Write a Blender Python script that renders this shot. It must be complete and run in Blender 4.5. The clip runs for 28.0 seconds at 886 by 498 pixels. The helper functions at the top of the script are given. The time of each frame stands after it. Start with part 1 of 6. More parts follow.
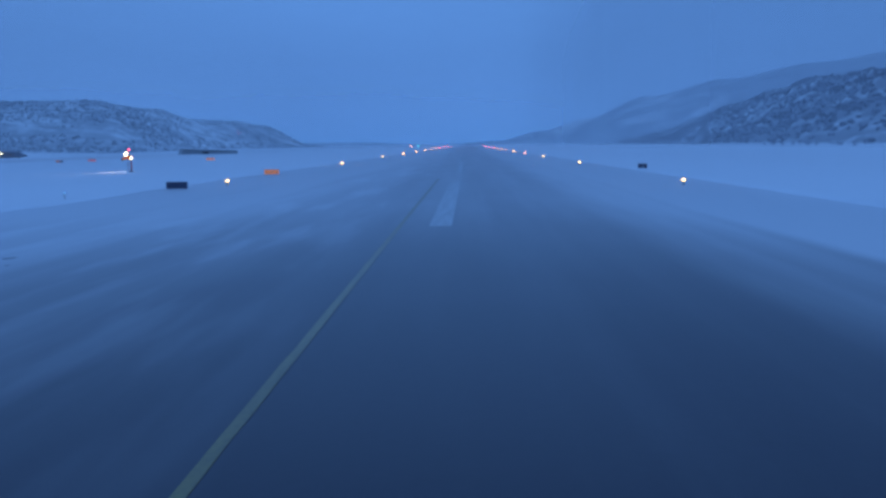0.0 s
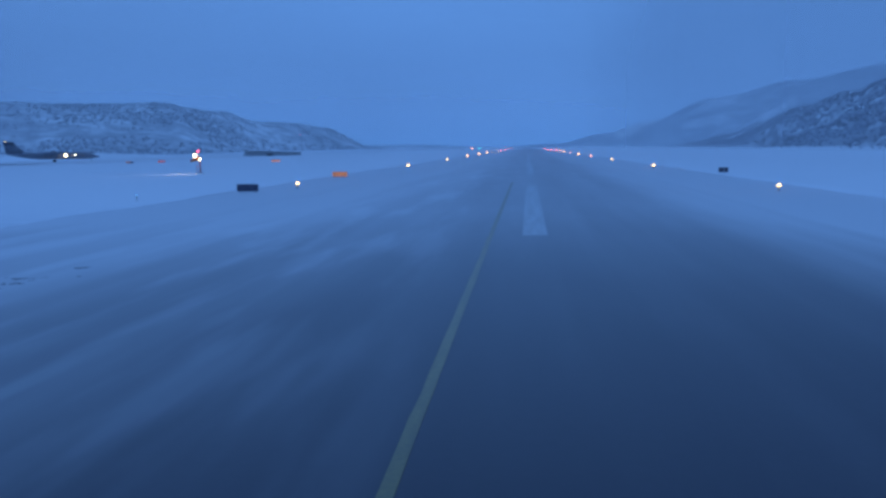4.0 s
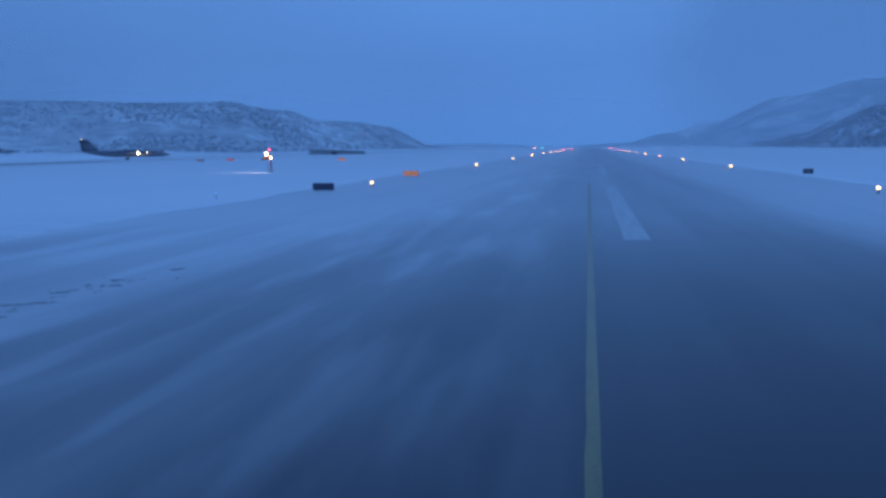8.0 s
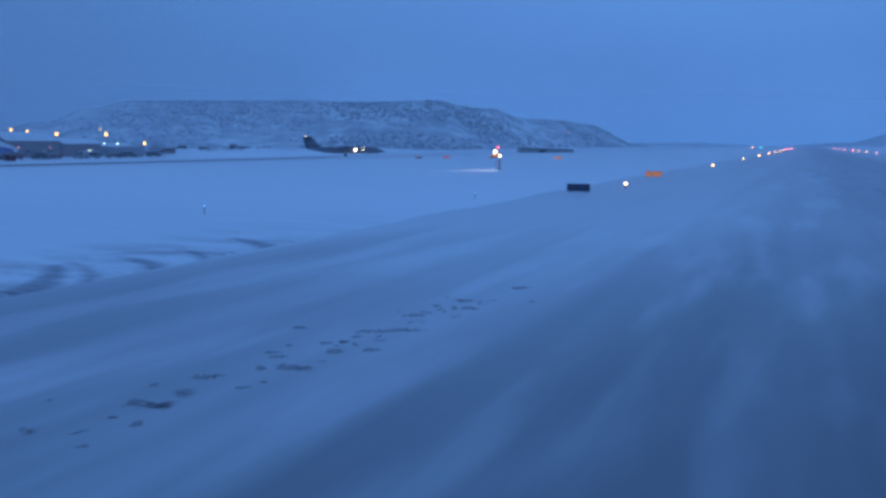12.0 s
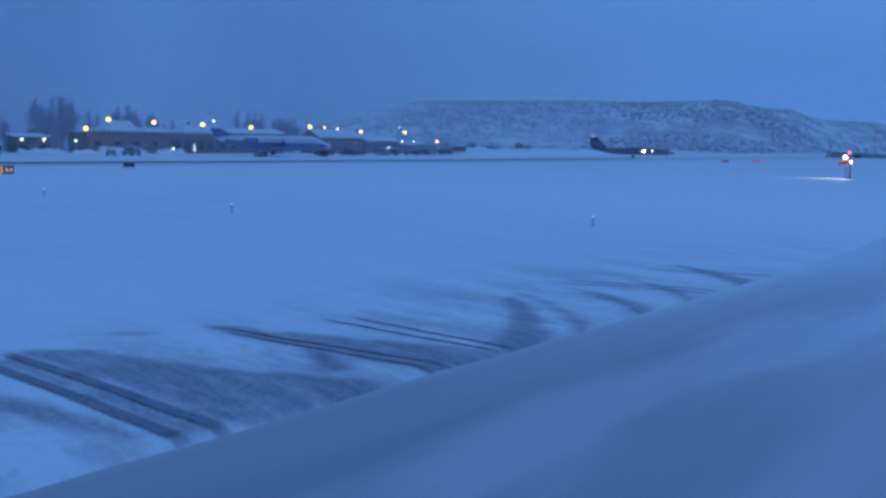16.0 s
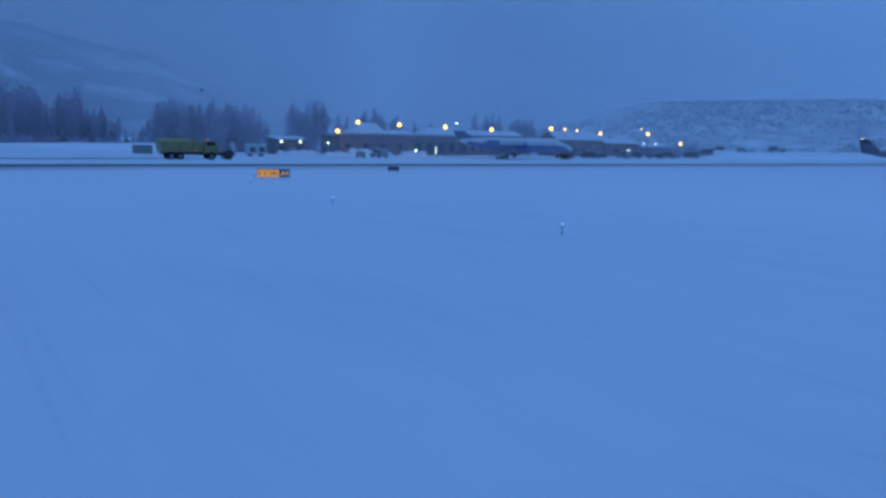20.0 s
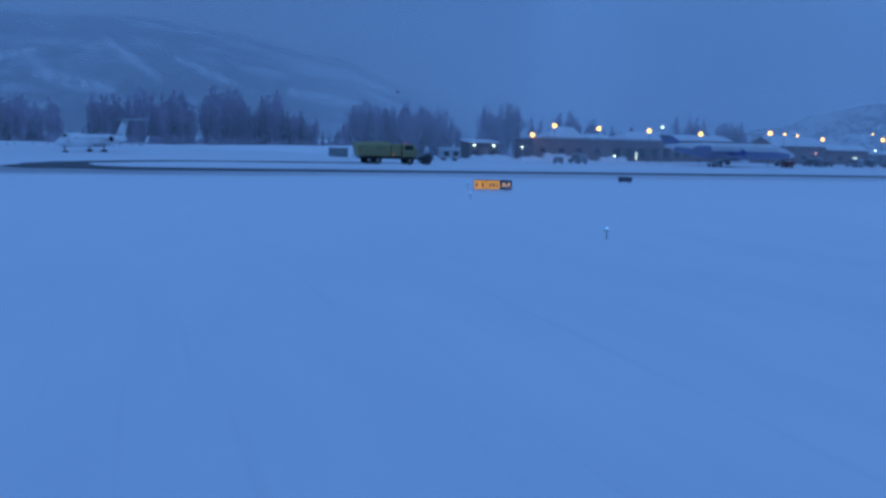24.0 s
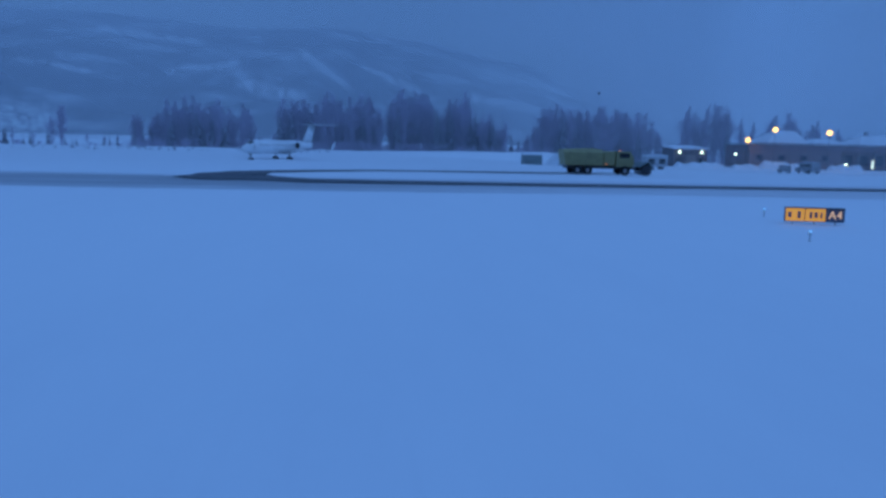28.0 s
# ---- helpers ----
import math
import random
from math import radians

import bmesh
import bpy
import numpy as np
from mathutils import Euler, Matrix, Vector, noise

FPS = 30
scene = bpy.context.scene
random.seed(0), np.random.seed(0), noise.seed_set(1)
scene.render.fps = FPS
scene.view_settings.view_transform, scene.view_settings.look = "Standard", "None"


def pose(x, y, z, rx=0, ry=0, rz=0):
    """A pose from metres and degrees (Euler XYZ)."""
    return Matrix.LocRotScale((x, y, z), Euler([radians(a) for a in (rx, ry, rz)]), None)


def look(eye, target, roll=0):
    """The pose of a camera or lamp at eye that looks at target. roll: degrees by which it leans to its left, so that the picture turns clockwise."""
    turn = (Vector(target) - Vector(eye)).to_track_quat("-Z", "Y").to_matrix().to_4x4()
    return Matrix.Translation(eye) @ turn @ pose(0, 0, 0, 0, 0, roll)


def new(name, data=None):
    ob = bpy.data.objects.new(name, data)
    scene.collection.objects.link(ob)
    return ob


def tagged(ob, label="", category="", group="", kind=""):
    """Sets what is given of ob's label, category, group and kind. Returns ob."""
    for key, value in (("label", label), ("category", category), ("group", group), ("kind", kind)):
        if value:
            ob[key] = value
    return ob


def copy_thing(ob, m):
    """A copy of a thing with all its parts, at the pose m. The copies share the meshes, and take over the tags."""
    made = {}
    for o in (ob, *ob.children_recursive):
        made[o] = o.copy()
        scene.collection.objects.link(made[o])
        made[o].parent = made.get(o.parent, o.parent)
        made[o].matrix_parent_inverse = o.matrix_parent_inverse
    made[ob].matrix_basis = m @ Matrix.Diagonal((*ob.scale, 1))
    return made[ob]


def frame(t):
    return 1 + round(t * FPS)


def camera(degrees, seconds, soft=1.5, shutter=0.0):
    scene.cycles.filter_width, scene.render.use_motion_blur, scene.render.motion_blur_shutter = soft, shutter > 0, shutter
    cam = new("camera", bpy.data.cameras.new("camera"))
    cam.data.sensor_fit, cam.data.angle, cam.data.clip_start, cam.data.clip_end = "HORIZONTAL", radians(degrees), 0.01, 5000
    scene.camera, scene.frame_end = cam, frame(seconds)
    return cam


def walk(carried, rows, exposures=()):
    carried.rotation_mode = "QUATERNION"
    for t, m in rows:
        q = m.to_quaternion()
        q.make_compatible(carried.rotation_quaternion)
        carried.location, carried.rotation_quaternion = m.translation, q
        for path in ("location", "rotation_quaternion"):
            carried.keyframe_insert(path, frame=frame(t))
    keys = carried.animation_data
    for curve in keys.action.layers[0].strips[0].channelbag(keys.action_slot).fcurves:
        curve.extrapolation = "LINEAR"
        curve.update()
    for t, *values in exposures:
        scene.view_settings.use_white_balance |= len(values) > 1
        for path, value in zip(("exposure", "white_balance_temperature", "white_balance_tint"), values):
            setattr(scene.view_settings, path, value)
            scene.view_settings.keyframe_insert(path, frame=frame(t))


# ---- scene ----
# eye height 3.12 m, carried through a slow left turn off the runway
cam = camera(56.47, 28.0, soft=3.0)
EYE = 3.116
# seconds, x, y, heading, pitch, roll
ROWS = (
    (0.0, 2.035, -0.459, 1.843, -7.261, -0.606),
    (0.5, 1.888, -0.083, 2.166, -7.223, -0.594),
    (1.0, 1.753, 0.280, 2.522, -7.193, -0.579),
    (1.5, 1.607, 0.619, 2.940, -7.172, -0.561),
    (2.0, 1.449, 0.932, 3.436, -7.153, -0.542),
    (2.5, 1.267, 1.215, 4.015, -7.119, -0.520),
    (3.0, 1.071, 1.472, 4.623, -7.094, -0.495),
    (3.5, 0.868, 1.708, 5.285, -7.079, -0.470),
    (4.0, 0.676, 1.904, 5.914, -7.063, -0.442),
    (4.5, 0.503, 2.030, 6.517, -7.056, -0.412),
    (5.0, 0.341, 2.124, 7.080, -7.056, -0.388),
    (5.5, 0.181, 2.225, 7.582, -7.057, -0.373),
    (6.0, 0.036, 2.334, 8.077, -7.059, -0.367),
    (6.5, -0.115, 2.452, 8.529, -7.066, -0.356),
    (7.0, -0.272, 2.587, 9.010, -7.074, -0.330),
    (7.5, -0.450, 2.750, 9.502, -7.084, -0.292),
    (8.0, -0.684, 2.943, 10.046, -7.091, -0.244),
    (8.5, -0.979, 3.173, 10.737, -7.113, -0.183),
    (9.0, -1.354, 3.442, 11.620, -7.142, -0.116),
    (9.5, -1.820, 3.740, 13.012, -7.163, -0.059),
    (10.0, -2.370, 4.067, 14.783, -7.181, -0.035),
    (10.5, -3.015, 4.417, 16.827, -7.202, -0.049),
    (11.0, -3.748, 4.770, 19.001, -7.206, -0.059),
    (11.5, -4.573, 5.109, 21.277, -7.222, 0.001),
    (12.0, -5.475, 5.438, 23.647, -7.206, 0.122),
    (12.5, -6.393, 5.774, 26.068, -7.203, 0.257),
    (13.0, -7.303, 6.129, 28.495, -7.226, 0.403),
    (13.5, -8.243, 6.470, 30.914, -7.282, 0.557),
    (14.0, -9.188, 6.772, 33.292, -7.341, 0.696),
    (14.5, -10.114, 7.007, 35.604, -7.374, 0.793),
    (15.0, -11.042, 7.208, 37.882, -7.385, 0.888),
    (15.5, -11.995, 7.375, 40.060, -7.371, 0.951),
    (16.0, -12.949, 7.547, 42.167, -7.366, 0.979),
    (16.5, -13.929, 7.725, 44.179, -7.366, 0.986),
    (17.0, -14.921, 7.901, 46.130, -7.365, 1.007),
    (17.5, -15.940, 8.080, 48.106, -7.393, 1.026),
    (18.0, -16.996, 8.254, 50.027, -7.411, 1.034),
    (18.5, -18.079, 8.430, 51.903, -7.426, 1.036),
    (19.0, -19.175, 8.613, 53.809, -7.452, 1.035),
    (19.5, -20.322, 8.785, 55.727, -7.483, 1.026),
    (20.0, -21.506, 8.983, 57.574, -7.496, 1.025),
    (20.5, -22.711, 9.216, 59.345, -7.505, 1.037),
    (21.0, -23.948, 9.480, 61.028, -7.497, 1.062),
    (21.5, -25.223, 9.752, 62.590, -7.502, 1.086),
    (22.0, -26.556, 10.039, 64.137, -7.502, 1.144),
    (22.5, -28.040, 10.337, 65.585, -7.502, 1.243),
    (23.0, -29.664, 10.605, 67.016, -7.501, 1.342),
    (23.5, -31.413, 10.800, 68.517, -7.495, 1.401),
    (24.0, -33.197, 10.958, 70.042, -7.492, 1.433),
    (24.5, -35.029, 11.078, 71.670, -7.478, 1.449),
    (25.0, -36.902, 11.173, 73.292, -7.472, 1.453),
    (25.5, -38.811, 11.246, 74.941, -7.456, 1.451),
    (26.0, -40.747, 11.294, 76.521, -7.440, 1.444),
    (26.5, -42.702, 11.320, 78.073, -7.414, 1.431),
    (27.0, -44.664, 11.336, 79.531, -7.421, 1.399),
    (27.5, -46.620, 11.355, 80.951, -7.395, 1.386),
    (28.0, -48.575, 11.378, 82.284, -7.402, 1.371),
)
walk(cam, [(t, pose(x, y, EYE, 90 + p, 0, h) @ pose(0, 0, 0, 0, 0, r)) for t, x, y, h, p, r in ROWS])

# ---- light: overcast dusk over snow ----
world = bpy.data.worlds.new("dusk_sky")
scene.world = world
world.use_nodes = True
wn, wl = world.node_tree.nodes, world.node_tree.links
wn.clear()
w_out = wn.new("ShaderNodeOutputWorld")
w_bg = wn.new("ShaderNodeBackground")
w_sky = wn.new("ShaderNodeTexSky")
w_sky.sky_type = "NISHITA"
w_sky.sun_disc = False
w_sky.sun_elevation = radians(1.0)
w_sky.sun_rotation = radians(150)
w_bg2 = wn.new("ShaderNodeBackground")
w_bg2.inputs["Strength"].default_value = 0.004
w_add = wn.new("ShaderNodeAddShader")
w_co = wn.new("ShaderNodeTexCoord")
w_sep = wn.new("ShaderNodeSeparateXYZ")
w_ramp = wn.new("ShaderNodeValToRGB")
wl.new(w_co.outputs["Generated"], w_sep.inputs[0])
wl.new(w_sep.outputs["Z"], w_ramp.inputs[0])
SKY = ((0.0, (0.060, 0.180, 0.485)), (1.0, (0.188, 0.492, 1.26)), (0.06, (0.068, 0.198, 0.53)), (0.30, (0.092, 0.252, 0.64)))
for k, (pos, col) in enumerate(SKY):
    stop = w_ramp.color_ramp.elements[k] if k < 2 else w_ramp.color_ramp.elements.new(pos)
    stop.color = (*col, 1)
# the cloud is thinner and brighter along the valley than towards the mountains
w_dir = wn.new("ShaderNodeMapRange")
w_dir.inputs["From Min"].default_value, w_dir.inputs["From Max"].default_value = 0.3, 1.0
w_dir.inputs["To Min"].default_value, w_dir.inputs["To Max"].default_value = 0.54, 1.49
wl.new(w_sep.outputs["Y"], w_dir.inputs["Value"])
w_noise = wn.new("ShaderNodeTexNoise")
w_noise.inputs["Scale"].default_value = 2.2
w_noise.inputs["Detail"].default_value = 3
wl.new(w_co.outputs["Generated"], w_noise.inputs["Vector"])
w_mot = wn.new("ShaderNodeMapRange")
w_mot.inputs["To Min"].default_value, w_mot.inputs["To Max"].default_value = 0.965, 1.035
wl.new(w_noise.outputs["Fac"], w_mot.inputs["Value"])
w_mul = wn.new("ShaderNodeMath")
w_mul.operation = "MULTIPLY"
wl.new(w_dir.outputs[0], w_mul.inputs[0])
wl.new(w_mot.outputs[0], w_mul.inputs[1])
wl.new(w_ramp.outputs[0], w_bg.inputs["Color"])
wl.new(w_mul.outputs[0], w_bg.inputs["Strength"])
wl.new(w_sky.outputs[0], w_bg2.inputs["Color"])
wl.new(w_bg.outputs[0], w_add.inputs[0])
wl.new(w_bg2.outputs[0], w_add.inputs[1])
wl.new(w_add.outputs[0], w_out.inputs["Surface"])

# weak wide sun lamp added to give form; the dusk has no direct sun
sun_data = bpy.data.lights.new("fill_sun", "SUN")
sun_data.energy, sun_data.angle, sun_data.color = 0.12, radians(60), (0.35, 0.6, 1.0)
sun = new("fill_sun", sun_data)
sun.matrix_basis = look((0, 0, 200), (-60, -90, 0))


# ---- materials ----
def node_mat(name):
    m = bpy.data.materials.new(name)
    m.use_nodes = True
    n, l = m.node_tree.nodes, m.node_tree.links
    return m, n, l, n["Principled BSDF"]


def mth(n, l, op, a, b=None, clamp=False):
    k = n.new("ShaderNodeMath")
    k.operation, k.use_clamp = op, clamp
    for i, v in enumerate((a, b)):
        if v is None:
            continue
        if isinstance(v, (int, float)):
            k.inputs[i].default_value = v
        else:
            l.new(v, k.inputs[i])
    return k.outputs[0]


def rng(n, l, v, a, b, c=0.0, d=1.0, smooth=False):
    k = n.new("ShaderNodeMapRange")
    k.interpolation_type = "SMOOTHSTEP" if smooth else "LINEAR"
    l.new(v, k.inputs["Value"])
    for key, x in (("From Min", a), ("From Max", b), ("To Min", c), ("To Max", d)):
        k.inputs[key].default_value = x
    return k.outputs[0]


def noise_of(n, l, vec, scale, detail=3.0, rough=0.55):
    k = n.new("ShaderNodeTexNoise")
    k.inputs["Scale"].default_value, k.inputs["Detail"].default_value, k.inputs["Roughness"].default_value = scale, detail, rough
    l.new(vec, k.inputs["Vector"])
    return k.outputs["Fac"]


def stretched(n, l, vec, sx, sy, sz=1.0, turn=0.0):
    k = n.new("ShaderNodeMapping")
    k.inputs["Scale"].default_value = (sx, sy, sz)
    k.inputs["Rotation"].default_value = (0, 0, turn)
    l.new(vec, k.inputs["Vector"])
    return k.outputs[0]


def mixc(n, l, fac, a, b):
    k = n.new("ShaderNodeMix")
    k.data_type = "RGBA"
    for sock, v in ((k.inputs[0], fac), (k.inputs[6], a), (k.inputs[7], b)):
        if isinstance(v, (int, float)):
            sock.default_value = v
        elif isinstance(v, tuple):
            sock.default_value = (*v, 1)
        else:
            l.new(v, sock)
    return k.outputs[2]


def bump(n, l, p, height, strength, dist):
    k = n.new("ShaderNodeBump")
    k.inputs["Strength"].default_value, k.inputs["Distance"].default_value = strength, dist
    l.new(height, k.inputs["Height"])
    l.new(k.outputs[0], p.inputs["Normal"])


def position(n):
    return n.new("ShaderNodeNewGeometry").outputs["Position"]


def plain(name, col, rough=0.5, metal=0.0, vary=0.25, scale=2.0, grime=0.0):
    """Paint, metal, rubber or wood with two scales of variation."""
    m, n, l, p = node_mat(name)
    co = n.new("ShaderNodeTexCoord").outputs["Object"]
    a = noise_of(n, l, co, scale, 4)
    b = noise_of(n, l, co, scale * 9, 2)
    f = mth(n, l, "ADD", mth(n, l, "MULTIPLY", a, 0.65), mth(n, l, "MULTIPLY", b, 0.35))
    dark = tuple(c * (1 - vary) for c in col)
    light = tuple(min(1, c * (1 + vary * 0.7)) for c in col)
    l.new(mixc(n, l, rng(n, l, f, 0.35, 0.65), dark, light), p.inputs["Base Color"])
    l.new(rng(n, l, a, 0.3, 0.7, max(0.05, rough - 0.12), min(1, rough + 0.12)), p.inputs["Roughness"])
    p.inputs["Metallic"].default_value = metal
    bump(n, l, p, b, 0.15, 0.01)
    return m


def glow(name, col, strength):
    m, n, l, p = node_mat(name)
    p.inputs["Base Color"].default_value = (*[min(1, c) for c in col], 1)
    p.inputs["Emission Color"].default_value = (*col, 1)
    p.inputs["Emission Strength"].default_value = strength
    p.inputs["Roughness"].default_value = 0.2
    return m


SNOW_A, SNOW_B = (0.84, 0.865, 0.91), (0.76, 0.795, 0.855)


def snow_ground():
    m, n, l, p = node_mat("field_snow")
    pos = position(n)
    big = noise_of(n, l, pos, 0.035, 4)
    drift = noise_of(n, l, stretched(n, l, pos, 0.12, 0.5, 1, 0.5), 1.0, 4)
    fine = noise_of(n, l, pos, 6.0, 4, 0.65)
    f = mth(n, l, "ADD", mth(n, l, "MULTIPLY", big, 0.5), mth(n, l, "MULTIPLY", drift, 0.5))
    col = mixc(n, l, rng(n, l, f, 0.35, 0.62), SNOW_B, SNOW_A)
    sep = n.new("ShaderNodeSeparateXYZ")
    l.new(pos, sep.inputs[0])
    # snow colour paled past the exit, standing in for the view's darkened foreground
    paled = mth(n, l, "MAXIMUM", rng(n, l, sep.outputs["X"], -36, -78, 0, 1, True), rng(n, l, sep.outputs["Y"], 22, 50, 0, 1, True))
    col = mixc(n, l, mth(n, l, "MULTIPLY", paled, 0.8), col, (0.90, 0.92, 0.955))
    # scraped slush along the pavement's edge, where the plough and the wheels have turned
    zone = mth(n, l, "MULTIPLY", rng(n, l, sep.outputs["X"], -27.5, -22.5, 0, 1, True), rng(n, l, sep.outputs["X"], -19.0, -20.5, 0, 1, True))
    zone = mth(n, l, "MULTIPLY", zone, mth(n, l, "MULTIPLY", rng(n, l, sep.outputs["Y"], 3.0, 9.0, 0, 1, True), rng(n, l, sep.outputs["Y"], 40.0, 22.0, 0, 1, True)))
    # sweeping bands that run out from the edge, broken by fine crumbs
    bands = noise_of(n, l, stretched(n, l, pos, 0.20, 0.75, 1, 0.1), 1.0, 3, 0.6)
    crumbs = noise_of(n, l, stretched(n, l, pos, 2.2, 5.0, 1, 0.35), 1.0, 4, 0.7)
    scr = mth(n, l, "ADD", mth(n, l, "MULTIPLY", bands, 0.7), mth(n, l, "MULTIPLY", crumbs, 0.42))
    scr = mth(n, l, "MULTIPLY", rng(n, l, scr, 0.47, 0.72, 0, 1, True), zone)
    col = mixc(n, l, mth(n, l, "MULTIPLY", scr, 0.42), col, (0.20, 0.19, 0.20))
    patch = n.new("ShaderNodeAttribute")
    patch.attribute_name = "smear"
    torn = noise_of(n, l, stretched(n, l, pos, 0.9, 3.2, 1, 0.15), 1.0, 5, 0.7)
    lumps = noise_of(n, l, stretched(n, l, pos, 7.0, 16.0, 1, 0.15), 1.0, 4, 0.75)
    torn = mth(n, l, "ADD", mth(n, l, "MULTIPLY", torn, 0.5), mth(n, l, "MULTIPLY", lumps, 0.5))
    worn = mth(n, l, "MULTIPLY", rng(n, l, torn, 0.36, 0.60, 0.55, 1.0, True), patch.outputs["Fac"])
    col = mixc(n, l, mth(n, l, "MULTIPLY", worn, 0.80), col, (0.19, 0.20, 0.25))
    # faint older wheel marks across the exit
    old = noise_of(n, l, stretched(n, l, pos, 0.05, 2.6, 1, 0.42), 1.0, 2)
    oldz = mth(n, l, "MULTIPLY", rng(n, l, sep.outputs["X"], -60, -45, 0, 1, True), rng(n, l, sep.outputs["X"], -23, -29, 0, 1, True))
    oldz = mth(n, l, "MULTIPLY", oldz, mth(n, l, "MULTIPLY", rng(n, l, sep.outputs["Y"], -3, 6, 0, 1, True), rng(n, l, sep.outputs["Y"], 24, 17, 0, 1, True)))
    oldm = mth(n, l, "MULTIPLY", rng(n, l, old, 0.60, 0.70, 0, 0.08, True), oldz)
    col = mixc(n, l, oldm, col, (0.45, 0.47, 0.5))
    l.new(col, p.inputs["Base Color"])
    p.inputs["Roughness"].default_value = 0.75
    p.inputs["Specular IOR Level"].default_value = 0.25
    l.new(mth(n, l, "SUBTRACT", 1.0, mth(n, l, "MAXIMUM", scr, patch.outputs["Fac"]), True), p.inputs["Sheen Weight"])
    p.inputs["Sheen Roughness"].default_value = 0.06
    h = mth(n, l, "ADD", mth(n, l, "MULTIPLY", drift, 0.8), mth(n, l, "MULTIPLY", fine, 0.2))
    bump(n, l, p, h, 0.35, 0.08)
    return m


def runway_surface(name, stops, dark_bits, most=0.95):
    """Wet asphalt under a thin, wind-streaked film of snow; stops: (x, amount of snow) across the pavement."""
    m, n, l, p = node_mat(name)
    pos = position(n)
    sep = n.new("ShaderNodeSeparateXYZ")
    l.new(pos, sep.inputs[0])
    x, y = sep.outputs["X"], sep.outputs["Y"]
    # the plough lines wander a little
    sway = noise_of(n, l, stretched(n, l, pos, 0.05, 0.03), 1.0, 3)
    xw = mth(n, l, "ADD", x, mth(n, l, "MULTIPLY", mth(n, l, "SUBTRACT", sway, 0.5), 1.8))
    x0, x1 = stops[0][0], stops[-1][0]
    ramp = n.new("ShaderNodeValToRGB")
    l.new(rng(n, l, xw, x0, x1), ramp.inputs[0])
    ramp.color_ramp.interpolation = "EASE"
    for k, (sx, amount) in enumerate((stops[0], stops[-1], *stops[1:-1])):
        e = ramp.color_ramp.elements[k] if k < 2 else ramp.color_ramp.elements.new((sx - x0) / (x1 - x0))
        e.color = (amount, amount, amount, 1)
    streak = noise_of(n, l, stretched(n, l, pos, 0.42, 0.020, 1, -0.01), 1.0, 3, 0.5)
    wisp = noise_of(n, l, stretched(n, l, pos, 1.3, 0.14, 1, 0.22), 1.0, 4, 0.6)
    blot = noise_of(n, l, stretched(n, l, pos, 0.12, 0.045), 1.0, 3, 0.5)
    blown = noise_of(n, l, stretched(n, l, pos, 0.55, 0.09, 1, 0.42), 1.0, 3, 0.5)
    blown = mth(n, l, "MULTIPLY", rng(n, l, blown, 0.46, 0.68, 0, 0.16, True), rng(n, l, x, 1.0, -4.0, 0.15, 1.0, True))
    f = mth(n, l, "ADD", mth(n, l, "ADD", ramp.outputs[0], blown), mth(n, l, "MULTIPLY", mth(n, l, "SUBTRACT", streak, 0.5), 0.38))
    f = mth(n, l, "ADD", f, mth(n, l, "MULTIPLY", mth(n, l, "SUBTRACT", wisp, 0.5), 0.07))
    f = mth(n, l, "ADD", f, mth(n, l, "MULTIPLY", mth(n, l, "SUBTRACT", blot, 0.5), 0.22))
    if dark_bits:
        # thinner where turning wheels have swept the exit
        swept = mth(n, l, "MULTIPLY", rng(n, l, x, -15.5, -18.0, 0, 0.18, True), mth(n, l, "MULTIPLY", rng(n, l, y, -8, 2, 0, 1, True), rng(n, l, y, 44, 24, 0, 1, True)))
        f = mth(n, l, "SUBTRACT", f, swept)
    # film colour paled down the runway, standing in for haze and grazing brightness
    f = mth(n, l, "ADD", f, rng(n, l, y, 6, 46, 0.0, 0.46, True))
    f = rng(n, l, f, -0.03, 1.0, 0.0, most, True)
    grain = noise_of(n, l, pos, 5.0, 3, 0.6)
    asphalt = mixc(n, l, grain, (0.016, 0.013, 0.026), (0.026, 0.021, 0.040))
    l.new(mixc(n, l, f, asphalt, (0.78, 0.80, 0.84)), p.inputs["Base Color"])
    l.new(rng(n, l, f, 0.0, 0.6, 0.30, 0.55), p.inputs["Roughness"])
    p.inputs["Specular IOR Level"].default_value = 0.22
    # full sheen pales the pavement at grazing angles, in place of haze
    p.inputs["Sheen Weight"].default_value = 1.0
    p.inputs["Sheen Roughness"].default_value = 0.15
    return m


def worn_paint(name, col, keep):
    m, n, l, p = node_mat(name)
    pos = position(n)
    w = noise_of(n, l, stretched(n, l, pos, 3.0, 0.35), 1.0, 5, 0.7)
    g = noise_of(n, l, pos, 9.0, 3, 0.7)
    f = rng(n, l, mth(n, l, "ADD", mth(n, l, "MULTIPLY", w, 0.6), mth(n, l, "MULTIPLY", g, 0.4)), keep - 0.16, keep + 0.16, 1.0, 0.0)
    l.new(mixc(n, l, f, tuple(c * 0.42 + 0.02 for c in col), col), p.inputs["Base Color"])
    p.inputs["Roughness"].default_value = 0.38
    p.inputs["Specular IOR Level"].default_value = 0.3
    p.inputs["Sheen Weight"].default_value = 0.5
    p.inputs["Sheen Roughness"].default_value = 0.30
    return m


